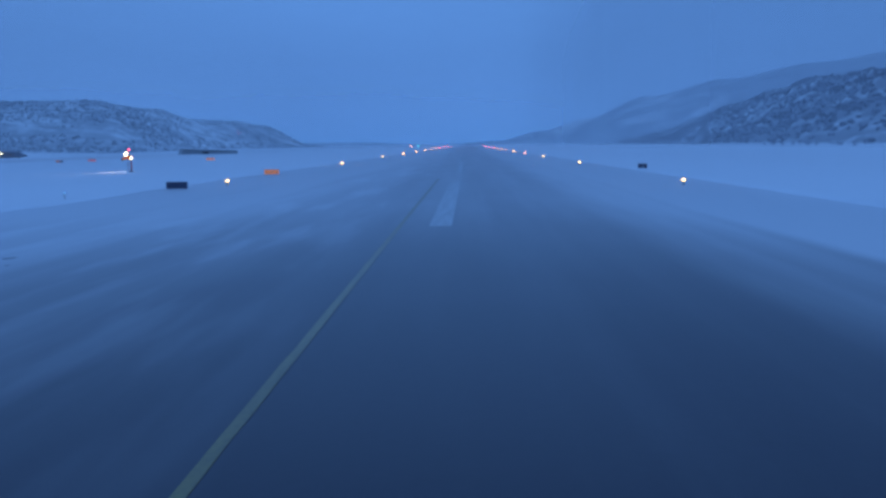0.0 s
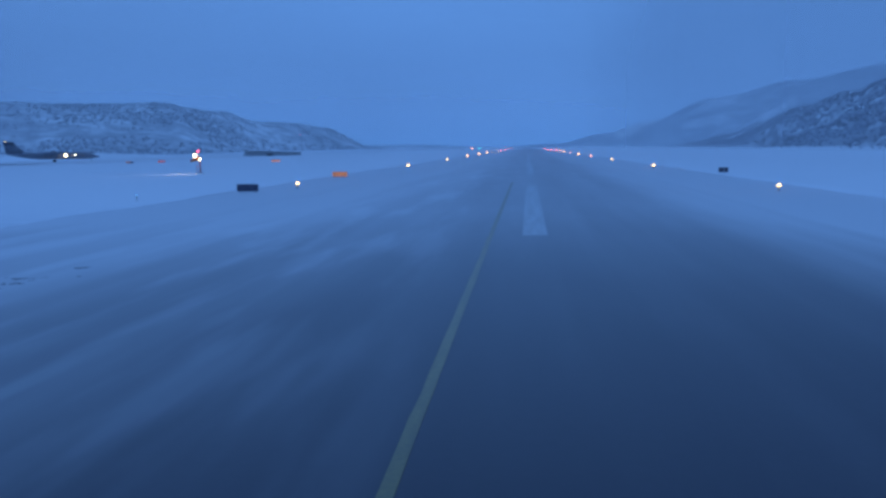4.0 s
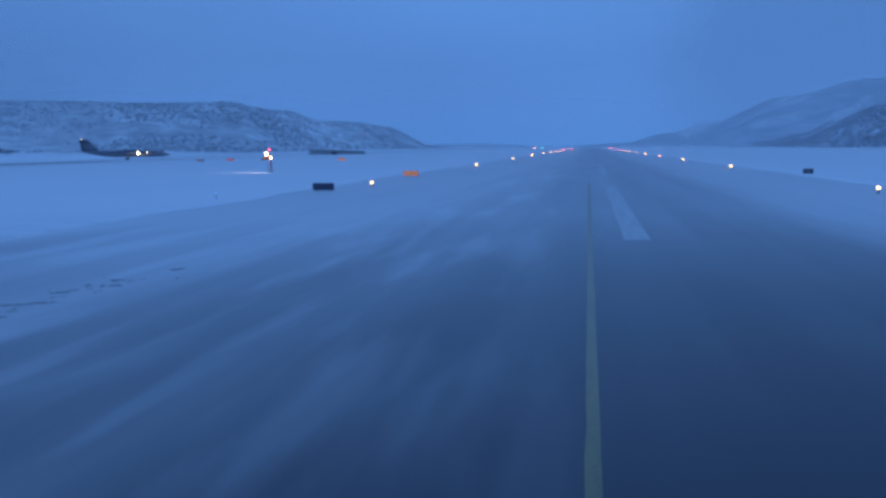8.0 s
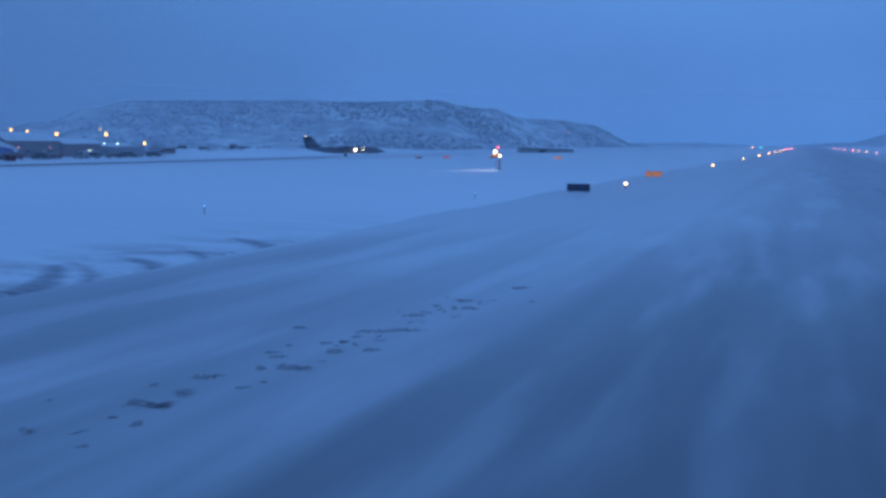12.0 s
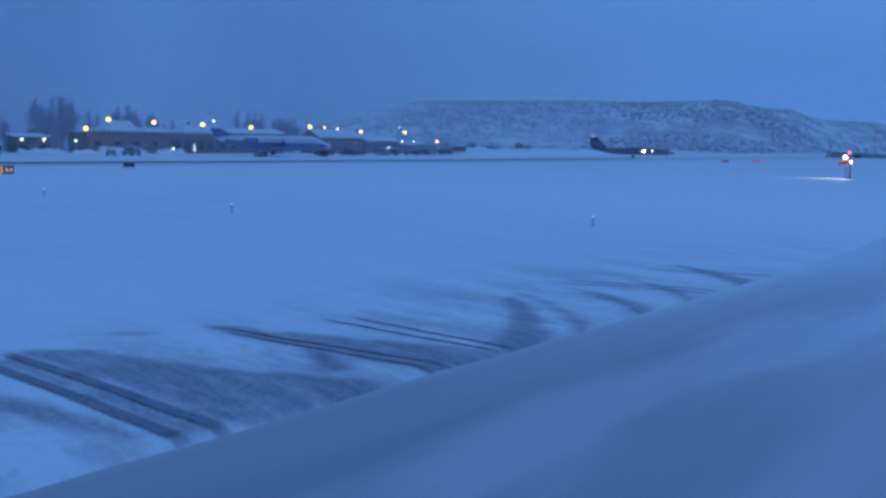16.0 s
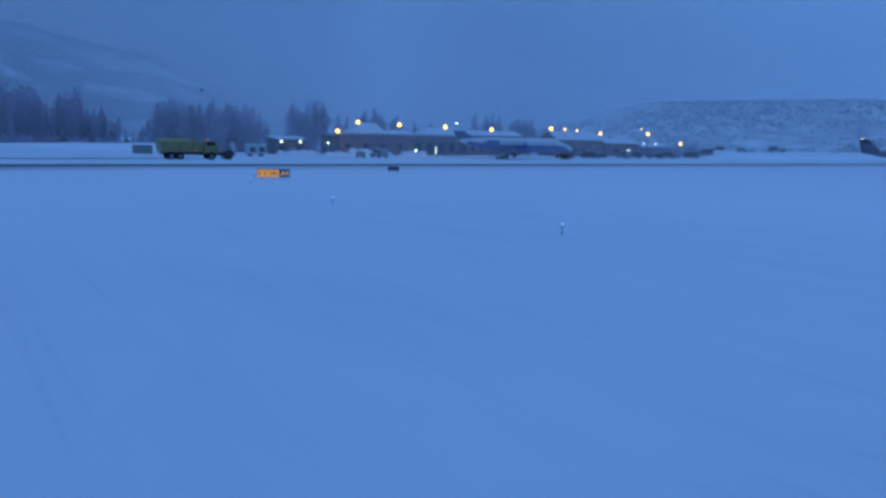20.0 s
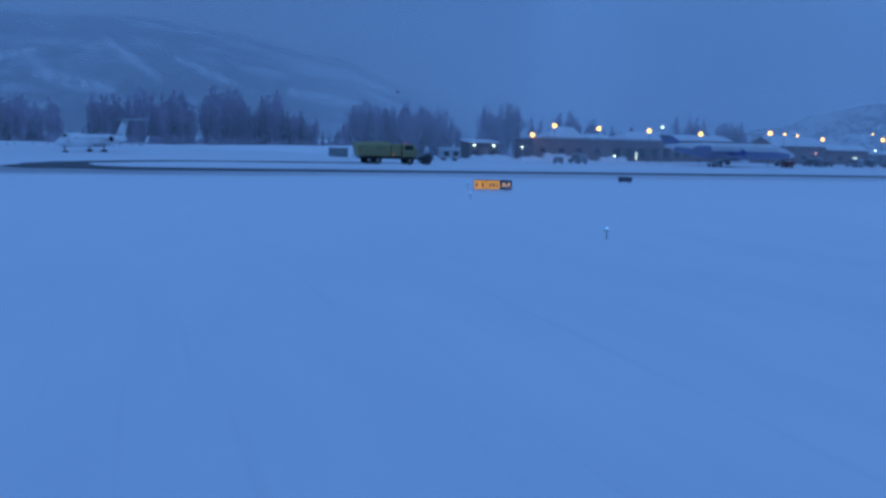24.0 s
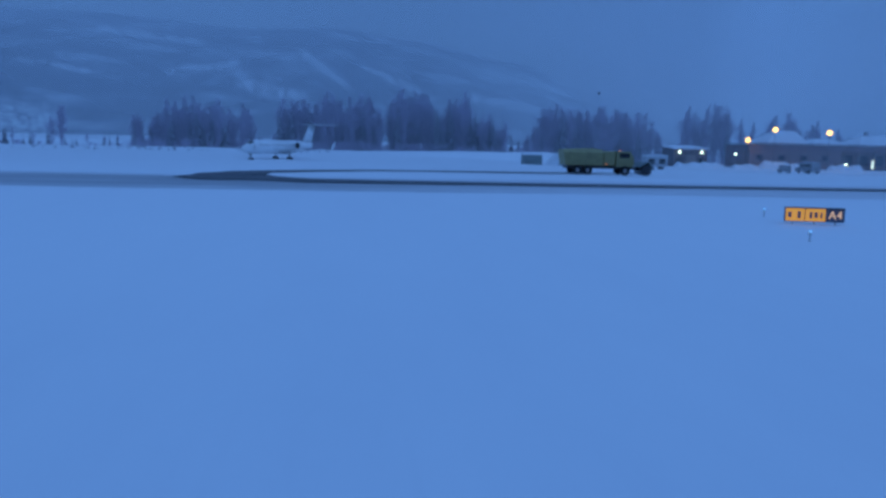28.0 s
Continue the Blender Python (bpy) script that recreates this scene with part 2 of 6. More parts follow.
def scrub_slope(name, snow, brush, scale, cover, soft=0.12, zs=1.6):
    """Snowy slope with patches of brush at two sizes."""
    m, n, l, p = node_mat(name)
    pos = position(n)
    a = noise_of(n, l, stretched(n, l, pos, 1, 1, zs), scale, 5, 0.6)
    b = noise_of(n, l, pos, scale * 0.16, 3)
    c = noise_of(n, l, pos, scale * 4.5, 3, 0.7)
    f = mth(n, l, "ADD", mth(n, l, "MULTIPLY", a, 0.55), mth(n, l, "ADD", mth(n, l, "MULTIPLY", b, 0.25), mth(n, l, "MULTIPLY", c, 0.25)))
    col = mixc(n, l, rng(n, l, f, cover - soft, cover + soft, 0, 1, True), snow, brush)
    gully = n.new("ShaderNodeAttribute")
    gully.attribute_name = "gully"
    l.new(mixc(n, l, gully.outputs["Fac"], col, (0.93, 0.94, 0.96)), p.inputs["Base Color"])
    p.inputs["Roughness"].default_value = 0.9
    p.inputs["Specular IOR Level"].default_value = 0.1
    return m


def slush(name, dark, light, thin, soft, tail=0.15):
    """Snow pressed and stained by wheels, broken into lumps."""
    m, n, l, p = node_mat(name)
    pos = position(n)
    w = noise_of(n, l, pos, 2.2, 5, 0.7)
    g = noise_of(n, l, pos, 14.0, 3, 0.7)
    f = rng(n, l, mth(n, l, "ADD", mth(n, l, "MULTIPLY", w, 0.6), mth(n, l, "MULTIPLY", g, 0.4)), 0.36, 0.62, 0, 1, True)
    l.new(mixc(n, l, f, dark, light), p.inputs["Base Color"])
    p.inputs["Roughness"].default_value = 0.6
    # the snow shows through where the slush is thin
    gap = noise_of(n, l, stretched(n, l, pos, 0.8, 2.4, 1, 0.1), 1.0, 5, 0.7)
    uv = n.new("ShaderNodeSeparateXYZ")
    l.new(n.new("ShaderNodeTexCoord").outputs["UV"], uv.inputs[0])
    across = mth(n, l, "MULTIPLY", rng(n, l, uv.outputs["Y"], 0.0, soft, 0, 1, True), rng(n, l, uv.outputs["Y"], 1.0, 1.0 - soft, 0, 1, True))
    along = mth(n, l, "MULTIPLY", rng(n, l, uv.outputs["X"], 0.0, 0.08, 0.3, 1, True), rng(n, l, uv.outputs["X"], 1.0, 1.0 - tail, 0, 1, True))
    cover = mth(n, l, "MULTIPLY", across, along)
    shown = mth(n, l, "MULTIPLY", rng(n, l, gap, thin - 0.10, thin + 0.10, 0.0, 1.0, True), cover)
    l.new(shown, p.inputs["Alpha"])
    bump(n, l, p, g, 0.5, 0.03)
    return m


M_SNOW = snow_ground()
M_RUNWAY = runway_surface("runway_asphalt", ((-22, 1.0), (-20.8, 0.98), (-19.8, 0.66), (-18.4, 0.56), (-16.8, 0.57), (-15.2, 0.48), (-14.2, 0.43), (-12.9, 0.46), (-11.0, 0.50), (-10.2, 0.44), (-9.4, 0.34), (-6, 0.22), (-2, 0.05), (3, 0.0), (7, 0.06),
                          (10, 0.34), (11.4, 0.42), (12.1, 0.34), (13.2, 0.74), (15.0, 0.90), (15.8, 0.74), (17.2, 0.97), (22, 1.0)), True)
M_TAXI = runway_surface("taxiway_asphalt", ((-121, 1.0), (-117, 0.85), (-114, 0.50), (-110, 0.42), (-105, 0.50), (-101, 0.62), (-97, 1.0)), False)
M_WHITE_PAINT = worn_paint("white_marking", (0.62, 0.64, 0.68), 0.49)
M_YELLOW_PAINT = worn_paint("yellow_marking", (0.31, 0.24, 0.065), 0.46)
M_TRACK = slush("wheel_slush", (0.15, 0.15, 0.20), (0.29, 0.30, 0.36), 0.24, 0.30)
M_SLUSH = slush("bare_wet_asphalt", (0.035, 0.035, 0.045), (0.12, 0.125, 0.14), 0.12, 0.15, 0.02)
M_ROOF_SNOW = plain("roof_snow", (0.80, 0.83, 0.87), 0.85, vary=0.12, scale=0.4)
M_STEEL = plain("galvanised_steel", (0.42, 0.43, 0.44), 0.45, 0.8)
M_DARK = plain("dark_enamel", (0.060, 0.062, 0.072), 0.45)
M_BLACK = plain("black_sign_face", (0.13, 0.135, 0.18), 0.5)
M_SIGN_BACK = plain("dark_sign_back", (0.11, 0.12, 0.18), 0.6)
M_RUBBER = plain("tyre_rubber", (0.018, 0.018, 0.018), 0.85)
M_RED = plain("red_paint", (0.55, 0.045, 0.03), 0.5)
M_ORANGE_CLOTH = plain("orange_cloth", (0.75, 0.20, 0.05), 0.8)
M_WOOD = plain("brown_stained_siding", (0.23, 0.15, 0.155), 0.75, vary=0.35, scale=0.7)
M_WOOD_PALE = plain("weathered_siding", (0.24, 0.20, 0.19), 0.8, vary=0.3, scale=0.6)
M_FASCIA = plain("dark_brown_fascia_boards", (0.22, 0.15, 0.17), 0.75, vary=0.3, scale=0.7)
M_SHED = plain("dark_shed_siding", (0.12, 0.10, 0.11), 0.75, vary=0.3, scale=0.7)
M_STONE = plain("grey_stone_wall", (0.36, 0.35, 0.36), 0.85, vary=0.35, scale=1.2)
M_GREEN_GREY = plain("grey_green_container", (0.22, 0.27, 0.27), 0.6)
M_PALE = plain("pale_panel", (0.50, 0.52, 0.54), 0.6)
M_GLASS = plain("dark_glass", (0.02, 0.024, 0.03), 0.08, vary=0.1)
M_JET_WHITE = plain("white_aircraft_paint", (0.74, 0.76, 0.78), 0.28, vary=0.07, scale=0.5)
M_JET_NAVY = plain("navy_aircraft_paint", (0.045, 0.085, 0.30), 0.3, vary=0.15, scale=0.5)
M_JET_GREY = plain("grey_aircraft_paint", (0.25, 0.265, 0.31), 0.35, vary=0.15, scale=0.5)
M_ENGINE = plain("engine_intake_metal", (0.05, 0.05, 0.055), 0.4, 0.6)
M_TRUCK = plain("yellow_truck_paint", (0.36, 0.32, 0.15), 0.5, vary=0.2)
M_CAR_A = plain("dark_car_paint", (0.08, 0.085, 0.105), 0.3)
M_CAR_B = plain("silver_car_paint", (0.30, 0.31, 0.33), 0.3)
M_CAR_C = plain("maroon_car_paint", (0.18, 0.06, 0.07), 0.3)
# twig, needle and brush colours are paled in place of haze
M_BARK = plain("hazed_twigs", (0.52, 0.45, 0.58), 0.9, vary=0.35)
M_NEEDLE = plain("hazed_needles", (0.34, 0.34, 0.40), 0.9, vary=0.4)
M_BRUSH = plain("hazed_brush", (0.52, 0.54, 0.58), 0.95, vary=0.25, scale=0.05)
M_OAK = plain("oak_brush", (0.40, 0.41, 0.46), 0.95, vary=0.35, scale=0.05)
M_LAMP = glow("sodium_lamp_glass", (1.0, 0.58, 0.13), 4.2)
M_EDGE = glow("edge_light_glass", (1.0, 0.66, 0.27), 5.0)
M_EDGE_FAR = glow("far_edge_light_glass", (1.0, 0.52, 0.20), 6.0)
M_EDGE_RED = glow("red_edge_light_glass", (1.0, 0.20, 0.24), 8.0)
M_EDGE_PINK = glow("rosy_edge_light_glass", (1.0, 0.40, 0.30), 4.0)
M_BLUE = glow("blue_taxi_light_glass", (0.22, 0.58, 1.0), 0.55)
M_COOL = glow("cool_lamp_glass", (0.75, 1.0, 0.80), 4.0)
M_SIGN_YELLOW = glow("lit_yellow_sign_face", (1.0, 0.42, 0.06), 0.48)
M_SIGN_DIM = glow("dim_orange_sign_face", (1.0, 0.36, 0.15), 0.40)
M_SIGN_RED = glow("lit_red_sign_face", (1.0, 0.17, 0.11), 0.30)
M_SIGN_LETTER = glow("lit_sign_letter", (1.0, 0.60, 0.32), 0.55)
M_OBSTRUCTION = glow("red_obstruction_glass", (1.0, 0.10, 0.18), 4.0)
M_LAND = glow("aircraft_landing_light", (1.0, 0.88, 0.55), 8.0)
M_CYAN = glow("green_beacon_glass", (0.10, 0.75, 0.85), 1.1)
M_WINDOW_LIT = glow("lit_window_pane", (0.80, 0.95, 0.72), 1.1)
# brush tones of both hills and the far ridge carry painted haze
M_HILL_L = scrub_slope("sage_hill_snow", (0.90, 0.92, 0.94), (0.50, 0.52, 0.56), 0.060, 0.50, 0.09)
M_HILL_R = scrub_slope("oak_hill_snow", (0.82, 0.84, 0.87), (0.40, 0.41, 0.45), 0.050, 0.50, 0.08)
M_MOUNT = scrub_slope("forest_mountain_snow", (0.52, 0.55, 0.59), (0.20, 0.22, 0.26), 0.0075, 0.47, 0.10, 0.35)
M_MOUNT_R = scrub_slope("hazed_ridge_snow", (0.84, 0.87, 0.90), (0.50, 0.54, 0.60), 0.008, 0.47, 0.10, 0.4)


# ---- building helpers ----
def part(name, bm, material, parent, label="", smooth=False):
    me = bpy.data.meshes.new(name)
    bm.to_mesh(me)
    bm.free()
    me.materials.append(material)
    if smooth:
        for f in me.polygons:
            f.use_smooth = True
    ob = new(name, me)
    ob.parent = parent
    if label:
        tagged(ob, label=label)
    return ob


def thing(name, m, label, category, group=""):
    ob = new(name)
    ob.empty_display_size = 0.2
    ob.matrix_basis = m
    return tagged(ob, label=label, category=category, group=group)


def box(bm, x0, x1, y0, y1, z0, z1, bevel=0.0):
    r = bmesh.ops.create_cube(bm, size=1.0)
    for v in r["verts"]:
        v.co = Vector((x0 + (v.co.x + 0.5) * (x1 - x0), y0 + (v.co.y + 0.5) * (y1 - y0), z0 + (v.co.z + 0.5) * (z1 - z0)))
    if bevel:
        es = list({e for v in r["verts"] for e in v.link_edges})
        bmesh.ops.bevel(bm, geom=es, offset=bevel, segments=1, affect="EDGES")
    return bm


def rod(bm, a, b, r0, r1=None, seg=10, cap=True):
    a, b = Vector(a), Vector(b)
    r1 = r0 if r1 is None else r1
    q = (b - a).to_track_quat("Z", "Y")
    rings = []
    for c, r in ((a, r0), (b, r1)):
        rings.append([bm.verts.new(c + q @ Vector((r * math.cos(k * math.tau / seg), r * math.sin(k * math.tau / seg), 0))) for k in range(seg)])
    for k in range(seg):
        bm.faces.new((rings[0][k], rings[0][(k + 1) % seg], rings[1][(k + 1) % seg], rings[1][k]))
    if cap:
        bm.faces.new(rings[0][::-1])
        bm.faces.new(rings[1])
    return bm


def dome(bm, c, r, h, seg=12, rings=4):
    """A glass cap standing on c."""
    prev = None
    c = Vector(c)
    for i in range(rings + 1):
        a = i / rings * math.pi / 2
        rr, zz = r * math.cos(a), h * math.sin(a)
        if i == rings:
            top = bm.verts.new(c + Vector((0, 0, zz)))
            for k in range(seg):
                bm.faces.new((prev[k], prev[(k + 1) % seg], top))
            break
        ring = [bm.verts.new(c + Vector((rr * math.cos(k * math.tau / seg), rr * math.sin(k * math.tau / seg), zz))) for k in range(seg)]
        if prev:
            for k in range(seg):
                bm.faces.new((prev[k], prev[(k + 1) % seg], ring[(k + 1) % seg], ring[k]))
        else:
            bm.faces.new(ring[::-1])
        prev = ring
    return bm


def ball(bm, c, r, sub=2):
    k = bmesh.ops.create_icosphere(bm, subdivisions=sub, radius=r)
    for v in k["verts"]:
        v.co += Vector(c)
    return bm


def loft(bm, rings, caps=True):
    vs = [[bm.verts.new(p) for p in ring] for ring in rings]
    n = len(vs[0])
    for a, b in zip(vs, vs[1:]):
        for k in range(n):
            bm.faces.new((a[k], a[(k + 1) % n], b[(k + 1) % n], b[k]))
    if caps:
        bm.faces.new(vs[0][::-1])
        bm.faces.new(vs[-1])
    bmesh.ops.recalc_face_normals(bm, faces=bm.faces)
    return bm


def aerofoil(bm, stations):
    """stations: (leading point, chord vector length, thickness, axis) -> closed wing along +-x or z; chord runs towards -y."""
    rings = []
    for (x, y, z), chord, thick, up in stations:
        ring = []
        for u, t in ((0, 0), (0.06, 0.7), (0.3, 1.0), (0.7, 0.55), (1.0, 0.04), (0.7, -0.3), (0.3, -0.5), (0.06, -0.4)):
            d = Vector(up) * (t * thick / 2)
            ring.append(Vector((x, y - u * chord, z)) + d)
        rings.append(ring)
    return loft(bm, rings)


def mesh_thing(name, verts, faces, material, label, category, kind="", smooth=True):
    me = bpy.data.meshes.new(name)
    me.from_pydata(verts, [], faces)
    me.materials.append(material)
    if smooth:
        for f in me.polygons:
            f.use_smooth = True
    ob = new(name, me)
    return tagged(ob, label=label, category=category, kind=kind)


def letters(name, text, size, m, material, parent, label=""):
    cu = bpy.data.curves.new(name, "FONT")
    cu.body, cu.size, cu.extrude, cu.align_x, cu.align_y = text, size, 0.004, "CENTER", "CENTER"
    tmp = bpy.data.objects.new(name, cu)
    scene.collection.objects.link(tmp)
    bpy.context.view_layer.update()
    me = bpy.data.meshes.new_from_object(tmp.evaluated_get(bpy.context.evaluated_depsgraph_get()))
    bpy.data.objects.remove(tmp)
    me.materials.clear()
    me.materials.append(material)
    ob = new(name, me)
    ob.parent, ob.matrix_basis = parent, m
    if label:
        tagged(ob, label=label)
    return ob


def sstep(a, b, v):
    t = min(1.0, max(0.0, (v - a) / (b - a)))
    return t * t * (3 - 2 * t)


def fbm(x, y, s, seed=0.0):
    return noise.fractal(Vector((x * s, y * s, seed)), 1.0, 2.0, 4)


# ---- the ground ----
RW_L, RW_R = -20.15, 20.6
TX_IN, TX_OUT = -100.0, -117.0


def height(x, y):
    """Snow level over the plane of the pavements."""
    far = sstep(28, 45, y)
    el = RW_L + 0.10 * noise.noise(Vector((y * 0.35, 3.1, 0))) + 0.10 * noise.noise(Vector((y * 0.06, 7.7, 0))) + 0.06 * noise.noise(Vector((y * 1.1, 4.2, 0)))
    el += far * (0.35 * noise.noise(Vector((y * 0.35, 6.1, 0))) + 0.6 * noise.noise(Vector((y * 0.09, 7.7, 0))) - 0.2)
    er = RW_R + 0.3 * noise.noise(Vector((y * 0.2, 9.1, 0)))
    ti = TX_IN + 0.8 * noise.noise(Vector((y * 0.05, 1.1, 0)))
    to = TX_OUT + 1.2 * noise.noise(Vector((y * 0.04, 5.1, 0)))
    snow = 0.05 + 0.05 * (fbm(x, y, 0.05) + 0.4 * fbm(x, y, 0.4, 2.0))
    snow = max(0.02, snow)
    z = snow
    z = z + (-0.06 - z) * (1 - sstep(0.0, 0.4 + 0.7 * far, el - x)) * (1 - sstep(0.0, 0.6, x - er))
    z = z + (-0.06 - z) * (1 - sstep(0.0, 1.6, x - ti)) * (1 - sstep(0.0, 2.0, to - x))
    # a low ploughed ridge at the right-hand edge
    z += 0.10 * math.exp(-((x - er - 1.4) / 0.9) ** 2) * (0.5 + 0.5 * noise.noise(Vector((y * 0.15, 2.2, 0))))
    # the field falls a little towards the far apron
    z -= 1.35 * max(sstep(150, 260, y) * sstep(-110, -140, x), sstep(8, 80, y) * sstep(-121, -165, x)) * (1 - sstep(500, 900, y))
    # snow banks behind the apron
    z += (0.45 + 2.2 * sstep(8, 80, y) + 0.3 * fbm(x, y, 0.05, 8.0)) * math.exp(-((x + 246) / 12.0) ** 2) * (1 - sstep(62, 80, y))
    z += (2.6 + 1.4 * fbm(x, y, 0.04, 4.0)) * math.exp(-((x + 216) / 9.0) ** 2) * sstep(232, 246, y) * (1 - sstep(330, 360, y))
    z += 1.5 * sstep(-262, -330, x)
    z += 2.0 * sstep(60, 140, x)
    return z


def axis(*runs):
    out = []
    for a, b, step in runs:
        k = max(1, round((b - a) / step))
        out += [a + (b - a) * i / k for i in range(k)]
    return out + [runs[-1][1]]


# strokes that wheels and plough have smeared beside the exit: from, bend, to, and the widths at both ends
SMEARS = (((-24.7, 11.6), (-22.8, 11.9), (-20.6, 12.0), 0.30, 0.45), ((-25.25, 13.5), (-25.1, 13.7), (-24.95, 13.85), 0.06, 0.14), ((-24.9, 12.0), (-23.2, 12.6), (-20.5, 14.1), 0.30, 1.05), ((-24.5, 12.3), (-23.0, 12.8), (-20.9, 13.0), 0.80, 1.50), ((-24.85, 14.74), (-23.4, 15.2), (-20.2, 16.3), 0.10, 1.50),
          ((-23.2, 15.5), (-22.2, 15.1), (-21.4, 14.7), 0.30, 0.45), ((-24.4, 10.3), (-22.9, 11.0), (-20.8, 11.45), 0.55, 0.30),
          ((-22.85, 20.55), (-21.15, 19.0), (-20.3, 17.5), 0.30, 0.95), ((-23.05, 21.1), (-21.4, 20.5), (-20.1, 19.0), 0.18, 0.30), ((-22.75, 22.4), (-21.3, 22.1), (-20.15, 21.2), 0.22, 0.55),
          ((-22.5, 24.5), (-21.5, 24.3), (-20.2, 23.1), 0.15, 0.32), ((-22.7, 27.5), (-21.5, 27.1), (-20.2, 26.0), 0.30, 0.75))


def stroke(p0, p1, p2, w0, w1, k=12):
    """Points along a bent stroke with the half-width at each."""
    out = []
    for i in range(k + 1):
        t = i / k
        out.append(((1 - t) ** 2 * p0[0] + 2 * t * (1 - t) * p1[0] + t * t * p2[0], (1 - t) ** 2 * p0[1] + 2 * t * (1 - t) * p1[1] + t * t * p2[1], (w0 + (w1 - w0) * t) / 2))
    return out


STROKES = [stroke(*row) for row in SMEARS]


def smear(x, y):
    """How far a point of the snow lies inside a smeared stroke, 0 to 1."""
    best = 0.0
    ragged = 0.12 * noise.noise(Vector((x * 2.6, y * 2.6, 1.7)))
    for pts in STROKES:
        for (ax, ay, aw), (bx, by, bw) in zip(pts, pts[1:]):
            d = (bx - ax) ** 2 + (by - ay) ** 2
            t = min(1.0, max(0.0, ((x - ax) * (bx - ax) + (y - ay) * (by - ay)) / d))
            far = math.hypot(x - ax - t * (bx - ax), y - ay - t * (by - ay))
            best = max(best, sstep(-0.14, 0.14, aw + (bw - aw) * t - far + ragged))
    return best


xs = axis((-4200, -1000, 400), (-1000, -400, 60), (-400, -260, 10), (-260, -196, 4), (-196, -122, 6), (-122, -95, 0.8), (-95, -42, 2.2), (-42, -26, 0.8),
          (-26, -18.6, 0.18), (-18.6, 19.5, 6), (19.5, 24, 0.35), (24, 140, 5), (140, 400, 30), (400, 1200, 100), (1200, 4200, 500))
ys = axis((-4200, -800, 425), (-800, -100, 50), (-100, -14, 5), (-14, 8, 0.45), (8, 29, 0.18), (29, 48, 0.45), (48, 130, 1.6), (130, 360, 4), (360, 700, 12), (700, 1500, 50), (1500, 4600, 300))
gv = [(x, y, height(x, y)) for y in ys for x in xs]
nx = len(xs)
gf = [(j * nx + i, j * nx + i + 1, (j + 1) * nx + i + 1, (j + 1) * nx + i) for j in range(len(ys) - 1) for i in range(nx - 1)]
ground = mesh_thing("ground", gv, gf, M_SNOW, "wide flat airfield covered with fresh blue-lit snow", "snow field", "structure")
ground.data.attributes.new("smear", "FLOAT", "POINT").data.foreach_set("value", [smear(x, y) if -26 < x < -19 and 8 < y < 29 else 0.0 for x, y, z in gv])


def strip(name, x0, x1, y0, y1, z, material, label, category, nxs=8, nys=60):
    v = [(x0 + (x1 - x0) * i / nxs, y0 + (y1 - y0) * j / nys, z) for j in range(nys + 1) for i in range(nxs + 1)]
    f = [(j * (nxs + 1) + i, j * (nxs + 1) + i + 1, (j + 1) * (nxs + 1) + i + 1, (j + 1) * (nxs + 1) + i) for j in range(nys) for i in range(nxs)]
    return mesh_thing(name, v, f, material, label, category, "structure", False)


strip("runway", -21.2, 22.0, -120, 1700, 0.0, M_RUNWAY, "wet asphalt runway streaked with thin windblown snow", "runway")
strip("taxiway", -120.5, -97.5, -500, 900, 0.0, M_TAXI, "dark wet parallel taxiway swept through the snow", "taxiway")


def ribbon(name, pts, widths, z, material, label, category, wob=0.04, seed=1.0, lift=None):
    """A thin, slightly ragged band laid along a curve."""
    v, f = [], []
    for i, (x, y) in enumerate(pts):
        a, b = pts[max(0, i - 1)], pts[min(len(pts) - 1, i + 1)]
        d = Vector((b[0] - a[0], b[1] - a[1], 0)).normalized()
        nrm = Vector((-d.y, d.x, 0))
        w = widths[0] + (widths[1] - widths[0]) * i / (len(pts) - 1)
        for s in (-1, 1):
            q = Vector((x, y, 0)) + nrm * s * (w / 2 + wob * noise.noise(Vector((i * 0.7, s * 3.0, seed))))
            q.z = (max(height(q.x, q.y), 0.0) if lift is None else lift) + z
            v.append(q)
        if i:
            f.append((2 * i - 2, 2 * i - 1, 2 * i + 1, 2 * i))
    ob = mesh_thing(name, v, f, material, label, category, "structure")
    uv = ob.data.uv_layers.new(name="UVMap")
    for loop in ob.data.loops:
        uv.data[loop.index].uv = (loop.vertex_index // 2 / (len(pts) - 1), loop.vertex_index % 2)
    return ob


def bezier(p0, p1, p2, k=24):
    return [((1 - t) ** 2 * p0[0] + 2 * t * (1 - t) * p1[0] + t * t * p2[0], (1 - t) ** 2 * p0[1] + 2 * t * (1 - t) * p1[1] + t * t * p2[1]) for t in [i / k for i in range(k + 1)]]


# painted lines
for k in range(9):
    y0 = 30.9 + 61.0 * k
    ribbon("runway_centreline", [(0.93, y0 + 37.0 * i / 20) for i in range(21)], (0.88, 0.88), 0.005, M_WHITE_PAINT, "worn white runway centreline bar", "road marking", 0.02, k, 0.0)
ribbon("lead_off_line", [(-0.58 - 0.0014 * y, y) for y in range(-30, 75)], (0.16, 0.16), 0.006, M_YELLOW_PAINT, "worn yellow taxi lead-off line", "road marking", 0.02, 4.0, 0.0)

